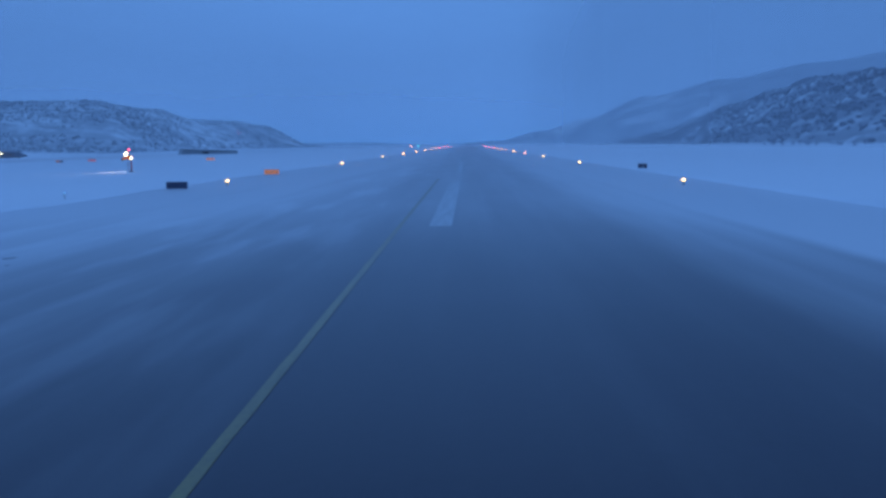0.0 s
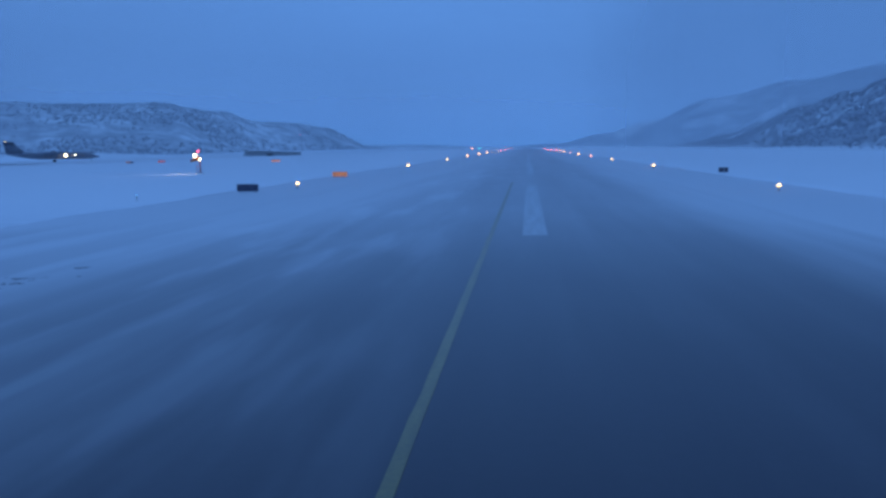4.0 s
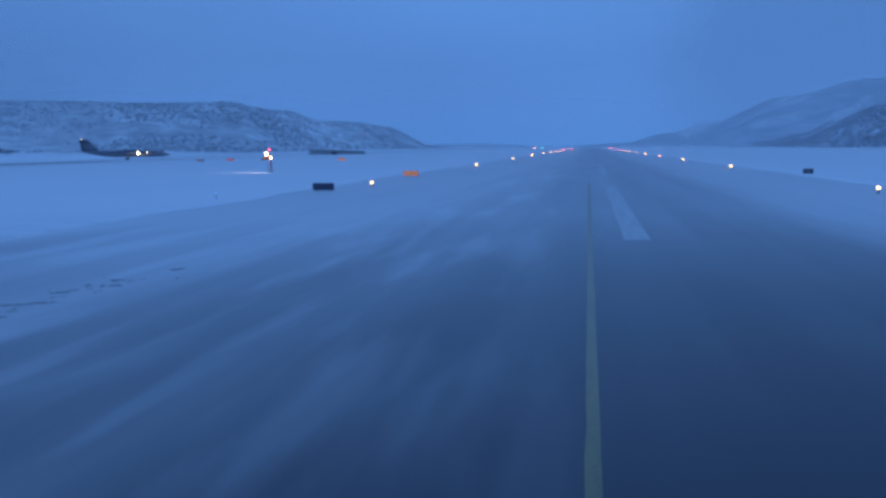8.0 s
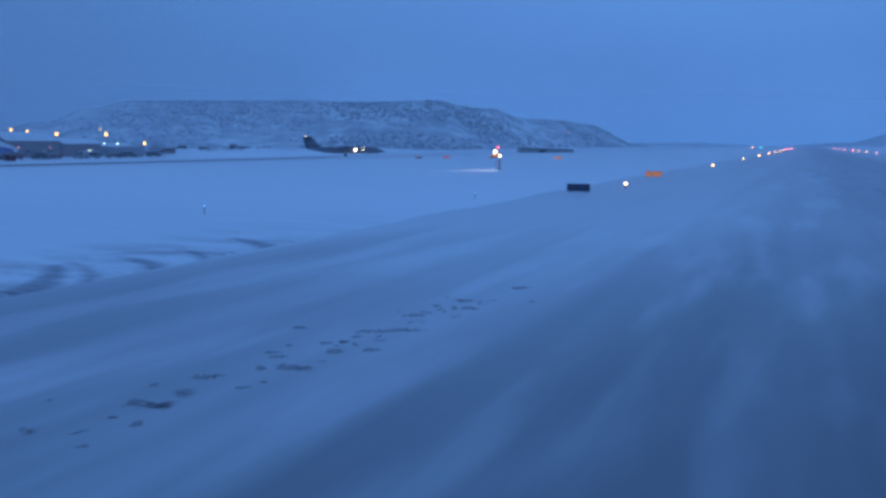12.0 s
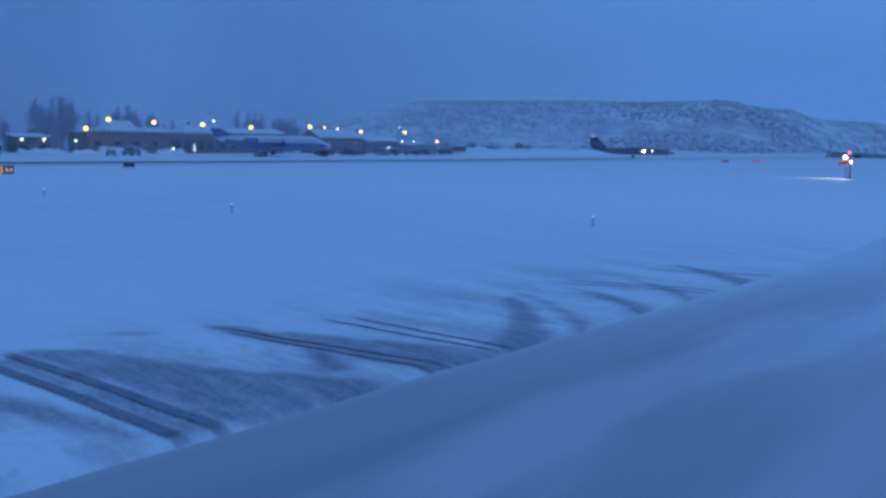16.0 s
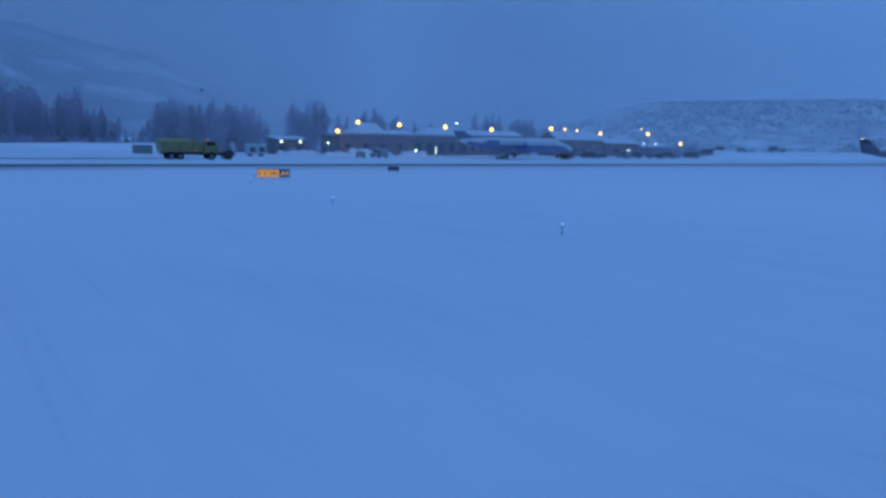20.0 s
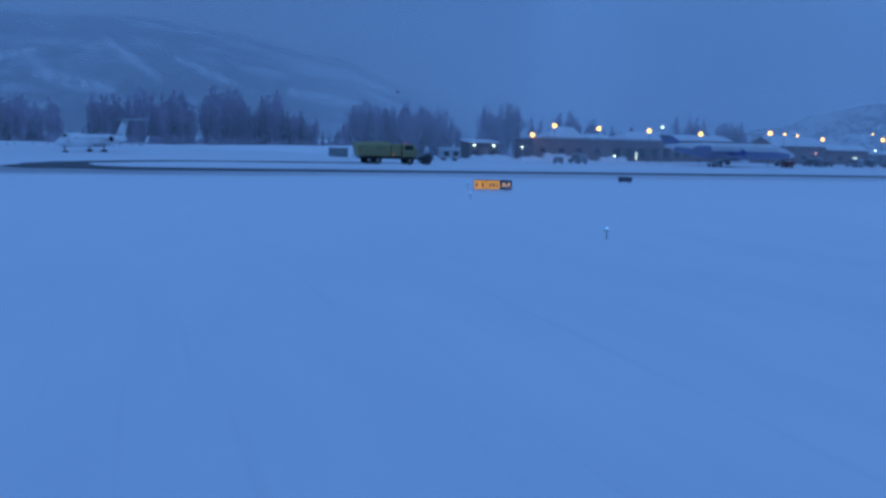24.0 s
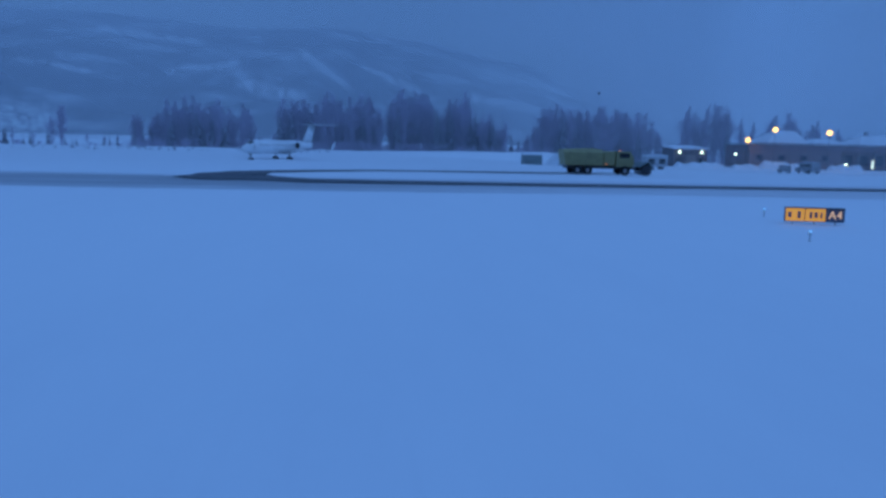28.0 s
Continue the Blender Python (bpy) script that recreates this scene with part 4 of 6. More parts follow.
s = sign("faint orange lit airfield sign across the snow", ((0.0, 0.5, M_SIGN_DIM, ((0.3, 0.7, 0.3, 0.7),)), (0.5, 1.0, M_SIGN_DIM, ((0.3, 0.7, 0.3, 0.7),))), 1.9, 0.55)
s.matrix_basis = on(-56.2, 184.9, 15, -0.25)
s = sign("red lit airfield sign across the snow", ((0.0, 0.5, M_SIGN_RED, ((0.3, 0.7, 0.3, 0.7),)), (0.5, 1.0, M_SIGN_RED, ((0.3, 0.7, 0.3, 0.7),))), 1.6, 0.6)
s.matrix_basis = on(-82.6, 183.6, 24, -0.35)
s = sign("dim amber airfield sign across the snow", ((0.0, 0.5, M_SIGN_DIM, ((0.1, 0.9, 0.2, 0.8),)), (0.5, 1.0, M_BLACK, ())), 1.5, 0.5)
s.matrix_basis = on(-85.8, 175.0, 26, -0.35)
s = sign("black runway distance sign with one pale numeral", ((0.0, 1.0, M_BLACK, ()),), 1.0, 0.72)
letters("numeral", "2", 0.70, pose(0, -0.110, 0.52, 90, 0, 0), M_PALE, s)
s.matrix_basis = on(22.0, 95.5, -6, -0.38)
# the lit sign at the exit: two yellow faces and the black letter face
s = sign("lit yellow and black taxiway sign lettered A4", ((0.0, 0.33, M_SIGN_YELLOW, ((0.12, 0.30, 0.3, 0.7), (0.62, 0.80, 0.25, 0.75))),
         (0.33, 0.68, M_SIGN_YELLOW, ((0.2, 0.34, 0.25, 0.72), (0.45, 0.62, 0.3, 0.7), (0.75, 0.85, 0.25, 0.7))), (0.68, 1.0, M_BLACK, ())), 2.4, 0.58, 3)
letters("lettering", "A4", 0.48, pose(0.81, -0.112, 0.45, 90, 0, 0), M_SIGN_LETTER, s)
s.matrix_basis = on(-80.75, 31.43, 76, -0.05)
s = sign("back of a small dark taxiway sign in snow", ((0.0, 0.5, M_SIGN_BACK, ()), (0.5, 1.0, M_SIGN_BACK, ())), 1.05, 0.36)
s.matrix_basis = on(-90.0, 46.8, 70)


def wind_cone():
    t = thing("lit_wind_cone", on(-40.25, 102.2), "lit wind cone with red lamp on a red pole", "wind cone")
    part("pole", rod(bmesh.new(), (0, 0, -0.1), (0, 0, 2.0), 0.10, 0.07, 10), M_RED, t)
    part("footing", rod(bmesh.new(), (0, 0, -0.1), (0, 0, 0.08), 0.35, 0.3, 12), M_STEEL, t)
    part("hinge_post", rod(bmesh.new(), (-0.45, 0.1, -0.1), (-0.45, 0.1, 1.2), 0.03, 0.03, 8), M_RED, t)
    hoop = bmesh.new()
    loft(hoop, [[Vector((-0.1 - q * 1.1, 0.05 + (0.28 - 0.14 * q) * math.cos(k * math.tau / 12), 1.85 - q * 0.30 + (0.28 - 0.14 * q) * math.sin(k * math.tau / 12))) for k in range(12)] for q in (0, 0.25, 0.5, 0.75, 1.0)])
    part("cone", hoop, M_ORANGE_CLOTH, t, "hanging orange fabric cone", True)
    arm = part("lamp_arm", rod(bmesh.new(), (0, 0, 2.0), (-0.55, -0.15, 2.35), 0.03, 0.03, 8), M_STEEL, t)
    part("lamp", ball(bmesh.new(), (-0.55, -0.15, 2.22), 0.20), M_LAND, t, "bright white flood lamp", True)
    part("lamp_low", ball(bmesh.new(), (0.10, -0.2, 1.75), 0.13), M_LAND, t, "bright white flood lamp", True)
    part("obstruction_lamp", ball(bmesh.new(), (-0.2, 0, 2.75), 0.125), M_OBSTRUCTION, t, "red obstruction lamp", True)
    part("lamp_stem", rod(bmesh.new(), (0, 0, 2.0), (-0.2, 0, 2.62), 0.025, 0.025, 8), M_STEEL, t)
    return t


wind_cone()
cone_lamp = bpy.data.lights.new("wind_cone_flood", "SPOT")
cone_lamp.energy, cone_lamp.color, cone_lamp.spot_size, cone_lamp.shadow_soft_size = 240, (1.0, 0.82, 0.72), radians(100), 0.15
new("wind_cone_flood", cone_lamp).matrix_basis = look((-40.5, 100.6, 2.1), (-41.9, 98.0, 0.0))


# ---- masts ----
def flood_mast(h, material=None):
    t = thing("floodlight_mast", Matrix(), "tall steel apron floodlight mast with glowing sodium lamps", "floodlight", "apron floodlights")
    part("pole", rod(bmesh.new(), (0, 0, -0.5), (0, 0, h + 0.55), 0.08, 0.05, 10), M_DARK, t)
    part("crossarm", box(bmesh.new(), -0.5, 0.5, -0.05, 0.05, h + 0.5, h + 0.6), M_STEEL, t)
    head = part("lamp_head", loft(bmesh.new(), [[(rr * math.cos(q * math.tau / 16), dd, h + rr * math.sin(q * math.tau / 16)) for q in range(16)] for rr, dd in ((0.57, -0.30), (0.54, 0.0), (0.30, 0.25), (0.2, 0.30))]), M_DARK, t, "round lamp housing")
    part("lamp_glass", loft(bmesh.new(), [[(rr * math.cos(q * math.tau / 16), -0.305 - dd, h + rr * math.sin(q * math.tau / 16)) for q in range(16)] for rr, dd in ((0.55, 0.0), (0.50, 0.15), (0.34, 0.30), (0.10, 0.38))]), M_LAMP, head, "glowing sodium lamp glass", True)
    return t


for x, y, z in ((-231.0, 107.0, 5.17), (-224.7, 110.1, 7.58), (-220.6, 120.6, 7.08), (-214.8, 131.8, 6.82), (-212.1, 145.5, 6.38), (-201.4, 158.1, 6.9),
                (-239.5, 212.0, 6.4), (-213.1, 208.0, 6.3), (-236.9, 250.0, 3.4)):
    g = height(x, y)
    flood_mast(max(3.2, z - g)).matrix_basis = pose(x, y, g + min(0, z - g - 3.2), 0, 0, 62)


# the sodium lamps that reach the terminal front
for x, y, z in ((-228.6, 107.4, 5.17), (-222.6, 111.0, 7.58), (-218.5, 121.4, 7.08), (-212.7, 132.6, 6.82), (-210.0, 146.3, 6.38)):
    sodium = bpy.data.lights.new("sodium_flood", "POINT")
    sodium.energy, sodium.color, sodium.shadow_soft_size = 70, (1.0, 0.60, 0.20), 0.5
    new("sodium_flood", sodium).matrix_basis = pose(x, y, z)


def lamp_post(h, material, r, label):
    t = thing("lamp_post", Matrix(), label, "lamp", "apron lamps")
    part("pole", rod(bmesh.new(), (0, 0, -0.4), (0, 0, h), 0.09, 0.06, 8), M_STEEL, t)
    part("bracket", rod(bmesh.new(), (0, 0, h), (0, -0.4, h + 0.12), 0.04, 0.04, 8), M_STEEL, t)
    part("lamp_glass", ball(bmesh.new(), (0, -0.5, h + 0.02), r), material, t, "", True)
    return t


for x, y, z, m, r in ((-211.6, 171.8, 7.0, M_LAMP, 0.34), (-223.4, 187.0, 6.9, M_LAMP, 0.34), (-205.0, 129.0, 7.6, M_COOL, 0.26),
                      (-228.0, 220.0, 8.2, M_LAMP, 0.24), (-231.0, 104.2, 1.9, M_COOL, 0.26)):
    lamp_post(z - height(x, y), m, r, "slim lamp post with a glowing head").matrix_basis = on(x, y, 62)

for x, y, z, m, r in ((-271.0, 981.0, 18.6, M_OBSTRUCTION, 0.5),):
    t = thing("beacon_mast", pose(x, y, 4, 0, 0, 0), "thin mast with a red beacon on the hill", "mast")
    part("pole", rod(bmesh.new(), (0, 0, -4), (0, 0, z - 4.6), 0.3, 0.15, 8), M_STEEL, t)
    part("beacon", ball(bmesh.new(), (0, 0, z - 4), r * 0.8), m, t, "red beacon", True)
for x, y, r, m in ((-32.0, 560.0, 0.6, M_CYAN), (-38.0, 575.0, 0.45, M_EDGE_PINK)):
    t = thing("beacon_post", pose(x, y, 0), "short post with a coloured beacon beside the runway", "beacon")
    part("pole", rod(bmesh.new(), (0, 0, -0.5), (0, 0, 1.6), 0.1, 0.08, 8), M_STEEL, t)
    part("beacon", box(bmesh.new(), -r * 1.6, r * 1.6, -0.2, 0.2, 1.6, 1.6 + r, 0.1), m, t, "glowing beacon lens")


# ---- aircraft ----
def body_ring(y, r, z, squash=1.0, seg=20, a0=0.0, a1=math.tau, closed=True):
    n = seg if closed else seg + 1
    return [Vector((r * math.cos(a0 + (a1 - a0) * k / seg), y, z + squash * r * math.sin(a0 + (a1 - a0) * k / seg))) for k in range(n)]


def fuselage_curve(L, R, zc, droop):
    """(station, radius, centre height) from nose to tail; y runs forwards."""
    out = []
    for t, r, dz in ((0.0, 0.04, -0.42), (0.022, 0.24, -0.38), (0.055, 0.46, -0.28), (0.10, 0.72, -0.13), (0.145, 0.92, -0.03), (0.19, 1.0, 0.0), (0.45, 1.0, 0.0), (0.66, 1.0, 0.0),
                     (0.76, 0.88, 0.10), (0.85, 0.66, 0.26), (0.93, 0.40, 0.42), (0.985, 0.17, 0.52), (1.0, 0.05, 0.54)):
        out.append((L * (0.5 - t), R * r, zc + dz * R * droop))
    return out


def wheel(bm, x, y, r, w):
    rod(bm, (x - w / 2, y, r), (x + w / 2, y, r), r, r, 14)


def gear(t, name, x, y, top, r, pair):
    g = part(name, rod(bmesh.new(), (x, y, r), (x, y, top), 0.09, 0.12, 8), M_STEEL, t)
    for s in ((-1, 1) if pair else (0,)):
        b = bmesh.new()
        wheel(b, x + s * 0.24, y, r, 0.24)
        part("wheel", b, M_RUBBER, g)
    part("gear_door", box(bmesh.new(), x + 0.16, x + 0.19, y - 0.4, y + 0.4, top - 0.5, top), M_JET_WHITE, g)


def jet(m, L, R, paint, belly, fin_paint, label, tall=0.165, engine_paint=None, clear=0.95, wide=0.155, sweep=0.06, pane_h=0.34):
    """A rear-engined jet with a high tailplane; the nose points to +y."""
    t = thing("regional_jet", m, label, "aircraft")
    zc = clear + R
    st = fuselage_curve(L, R, zc, 1.0)
    part("fuselage", loft(bmesh.new(), [body_ring(y, r, z) for y, r, z in st]), paint, t, "", True)
    if belly is not paint:
        b = bmesh.new()
        rings = [body_ring(y, r * 1.012 + 0.006, z, 1.0, 12, math.pi * 0.99, math.pi * 2.01, False) for y, r, z in st[2:-2]]
        vs = [[b.verts.new(p) for p in ring] for ring in rings]
        for a, c in zip(vs, vs[1:]):
            for k in range(len(a) - 1):
                b.faces.new((a[k], a[k + 1], c[k + 1], c[k]))
        part("belly_panel", b, belly, t, "dark blue painted belly", True)
    # cockpit and cabin windows
    for k, (a0, a1) in enumerate(((50, 72), (75, 89), (91, 105), (108, 130))):
        b = bmesh.new()
        ya, yb = st[3][0] + 0.10 * R, st[4][0] + 0.05 * R
        ra, rb = R * 0.74, R * 0.94
        q = [b.verts.new((rr * 1.03 * math.cos(radians(a)), yy, zc - 0.06 * R + rr * 1.03 * math.sin(radians(a)))) for a, yy, rr in ((a0, ya, ra), (a1, ya, ra), (a1, yb, rb), (a0, yb, rb))]
        b.faces.new(q)
        part("cockpit_window", b, M_GLASS, t)
    # pane height; kept low on the white jet to suit the camera's view
    nwin = int(L * 0.5 / 0.8)
    for s in (-1, 1):
        for k in range(nwin):
            y = L * 0.30 - k * 0.8
            x = s * R * math.cos(radians(20))
            b = box(bmesh.new(), x - 0.02, x + 0.02, y - 0.13, y + 0.13, zc + R * 0.24, zc + R * 0.24 + pane_h)
            part("cabin_window", b, M_GLASS, t)
    part("cabin_door", box(bmesh.new(), -R * 1.0 - 0.015, -R * 0.9, L * 0.33, L * 0.33 + 0.8, zc - 0.75 * R * 0.5, zc + R * 0.45, 0.01), paint, t)
    span = L * 0.46
    for s in (-1, 1):
        wing = part("wing", aerofoil(bmesh.new(), [((s * R * 0.3, L * 0.06, zc - R * 0.72), L * 0.19, 0.42, (0, 0, 1)), ((s * span * 0.45, -L * 0.035, zc - R * 0.6 + 0.10), L * 0.115, 0.28, (0, 0, 1)), ((s * span, -L * 0.13, zc - R * 0.45 + 0.30), L * 0.055, 0.12, (0, 0, 1))]), belly, t, "", True)
        part("winglet", aerofoil(bmesh.new(), [((s * span, -L * 0.135, zc - R * 0.45 + 0.30), L * 0.05, 0.08, (1, 0, 0)), ((s * (span + 0.35), -L * 0.165, zc - R * 0.45 + 1.35), L * 0.02, 0.04, (1, 0, 0))]), fin_paint, wing)
        ey = -L * 0.245
        ex, ez, er = s * (R + 0.72), zc + R * 0.30, min(0.62, 0.5 * R)
        e = part("engine", loft(bmesh.new(), [body_ring(ey + dy, r, ez) for dy, r in ((1.75, 0.88 * er), (1.6, er), (0.6, 1.08 * er), (-0.8, 0.98 * er), (-1.7, 0.66 * er))]), engine_paint or paint, t, "", True)
        for v in e.data.vertices:
            v.co.x += ex
        i = part("intake", loft(bmesh.new(), [body_ring(ey + dy, r, ez, seg=14) for dy, r in ((1.765, 0.84 * er), (1.76, 0.2 * er))]), M_ENGINE, e, "dark engine intake")
        x = part("exhaust", loft(bmesh.new(), [body_ring(ey + dy, r, ez, seg=14) for dy, r in ((-1.5, 0.6 * er), (-2.15, 0.42 * er))]), M_ENGINE, e, "dark metal exhaust")
        for o in (i, x):
            for v in o.data.vertices:
                v.co.x += ex
        part("pylon", box(bmesh.new(), min(s * R * 0.8, ex), max(s * R * 0.8, ex), ey - 0.9, ey + 0.7, ez - 0.09, ez + 0.09), paint, t)
    fh = L * tall
    part("fin", aerofoil(bmesh.new(), [((0, -L * 0.325, zc + R * 0.55), L * 0.165, 0.36, (1, 0, 0)), ((0, -L * 0.445, zc + R * 0.55 + fh), L * 0.095, 0.22, (1, 0, 0))]), fin_paint, t, "", True)
    for s in (-1, 1):
        part("tailplane", aerofoil(bmesh.new(), [((0, -L * 0.435, zc + R * 0.55 + fh + 0.04), L * 0.115, 0.26, (0, 0, 1)), ((s * L * wide, -L * 0.435 - L * sweep, zc + R * 0.55 + fh + 0.06), L * 0.055, 0.12, (0, 0, 1))]), paint, t, "", True)
    gear(t, "nose_gear", 0, L * 0.36, zc - R * 0.7, 0.0122 * L, True)
    for s in (-1, 1):
        gear(t, "main_gear", s * L * 0.078, -L * 0.06, zc - R * 0.5, 0.0165 * L, True)
    part("snow_cap", loft(bmesh.new(), [[Vector((0.55 * r * math.cos(radians(a)), y, z + r * 1.0 * math.sin(radians(a)) * 0.98 + 0.06)) for a in (50, 70, 90, 110, 130)] + [Vector((0.5 * r * math.cos(radians(a)), y, z + r * 0.80 * math.sin(radians(a)))) for a in (130, 90, 50)] for y, r, z in st[4:9]]), M_ROOF_SNOW, t, "thin snow lying on the roof", True)
    return t


jet(pose(-171.0, 3.55, -0.12, 0, 0, 235), 16.5, 0.96, M_JET_WHITE, M_JET_WHITE, M_JET_WHITE, "parked white business jet with a high tailplane on snow", 0.172, None, 0.95, 0.19, 0.15, 0.18)
jet(pose(-196.5, 142.6, height(-196.5, 142.6) + 0.3, 0, 0, -10), 34.0, 1.85, M_JET_WHITE, M_JET_NAVY, M_JET_NAVY, "parked white regional jet with a navy blue belly", 0.07, M_JET_NAVY, 1.4)


def turboprop(m, L, R, paint, label):
    t = thing("turboprop_airliner", m, label, "aircraft")
    zc = 1.25 + R
    st = fuselage_curve(L, R, zc, 1.0)
    part("fuselage", loft(bmesh.new(), [body_ring(y, r, z) for y, r, z in st]), paint, t, "", True)
    for k, (a0, a1) in enumerate(((50, 72), (75, 89), (91, 105), (108, 130))):
        b = bmesh.new()
        q = [b.verts.new((rr * 1.03 * math.cos(radians(a)), yy, zc - 0.06 * R + rr * 1.03 * math.sin(radians(a)))) for a, yy, rr in ((a0, L * 0.425, R * 0.76), (a1, L * 0.425, R * 0.76), (a1, L * 0.392, R * 0.94), (a0, L * 0.392, R * 0.94))]
        b.faces.new(q)
        part("cockpit_window", b, M_GLASS, t)
    for s in (-1, 1):
        for k in range(20):
            y = L * 0.32 - k * 0.85
            part("cabin_window", box(bmesh.new(), s * R * 0.97 - 0.03, s * R * 0.97 + 0.03, y - 0.14, y + 0.14, zc + 0.15, zc + 0.5), M_GLASS, t)
        zw = zc + R * 0.95
        part("wing", aerofoil(bmesh.new(), [((0, L * 0.06, zw), 3.0, 0.5, (0, 0, 1)), ((s * 5.0, L * 0.06, zw + 0.05), 2.9, 0.45, (0, 0, 1)), ((s * 14.2, L * 0.035, zw + 0.35), 1.5, 0.2, (0, 0, 1))]), paint, t, "", True)
        nac = part("engine_nacelle", loft(bmesh.new(), [[Vector((s * 4.4 + rx * math.cos(q * math.tau / 14), y, zw - 0.35 + dz + rz * math.sin(q * math.tau / 14))) for q in range(14)] for y, rx, rz, dz in ((L * 0.06 + 2.4, 0.25, 0.25, 0.05), (L * 0.06 + 2.0, 0.5, 0.55, 0), (L * 0.06, 0.62, 0.8, -0.15), (L * 0.06 - 3.0, 0.55, 0.6, -0.1), (L * 0.06 - 5.2, 0.15, 0.2, 0.1))]), paint, t, "", True)
        part("spinner", rod(bmesh.new(), (s * 4.4, L * 0.06 + 2.4, zw - 0.3), (s * 4.4, L * 0.06 + 3.0, zw - 0.3), 0.26, 0.05, 12), M_STEEL, nac)
        for k in range(6):
            a = k * math.tau / 6 + 0.3
            c = Vector((s * 4.4, L * 0.06 + 2.65, zw - 0.3))
            d = Vector((math.cos(a), 0, math.sin(a)))
            w = Vector((-math.sin(a), 0.4, math.cos(a))) * 0.14
            b = bmesh.new()
            loft(b, [[c + d * q + w * k2 + Vector((0, e * 0.03, 0)) for k2, e in ((-1, 0), (0, 1), (1, 0), (0, -1))] for q in (0.2, 1.1, 1.95)])
            part("propeller_blade", b, M_DARK, nac)
        gear(t, "main_gear", s * 4.4, L * 0.0, zw - 0.7, 0.5, True)
    fh = 4.0
    part("fin", aerofoil(bmesh.new(), [((0, -L * 0.30, zc + R * 0.7), L * 0.20, 0.4, (1, 0, 0)), ((0, -L * 0.42, zc + R * 0.7 + fh), L * 0.11, 0.26, (1, 0, 0))]), paint, t, "", True)
    for s in (-1, 1):
        part("tailplane", aerofoil(bmesh.new(), [((0, -L * 0.42, zc + R * 0.7 + fh + 0.04), L * 0.10, 0.28, (0, 0, 1)), ((s * 4.6, -L * 0.445, zc + R * 0.7 + fh + 0.06), L * 0.055, 0.14, (0, 0, 1))]), paint, t, "", True)
    gear(t, "nose_gear", 0, L * 0.40, zc - R * 0.7, 0.32, True)
    part("landing_light", ball(bmesh.new(), (4.4, L * 0.06 + 2.2, zc + 0.1), 0.50), M_LAND, t, "bright landing light", True)
    part("landing_light", ball(bmesh.new(), (2.0, L * 0.06 + 5.2, zc + 0.35), 0.20), M_LAND, t, "bright landing light", True)
    part("tail_light", ball(bmesh.new(), (0, -L * 0.50, zc + R * 0.7 + fh + 0.3), 0.16), M_EDGE, t, "tail light", True)
    return t


turboprop(pose(-171.3, 288.6, -1.6, 0, 0, -62), 31.0, 1.30, M_JET_GREY, "dark turboprop airliner with its landing lights on")


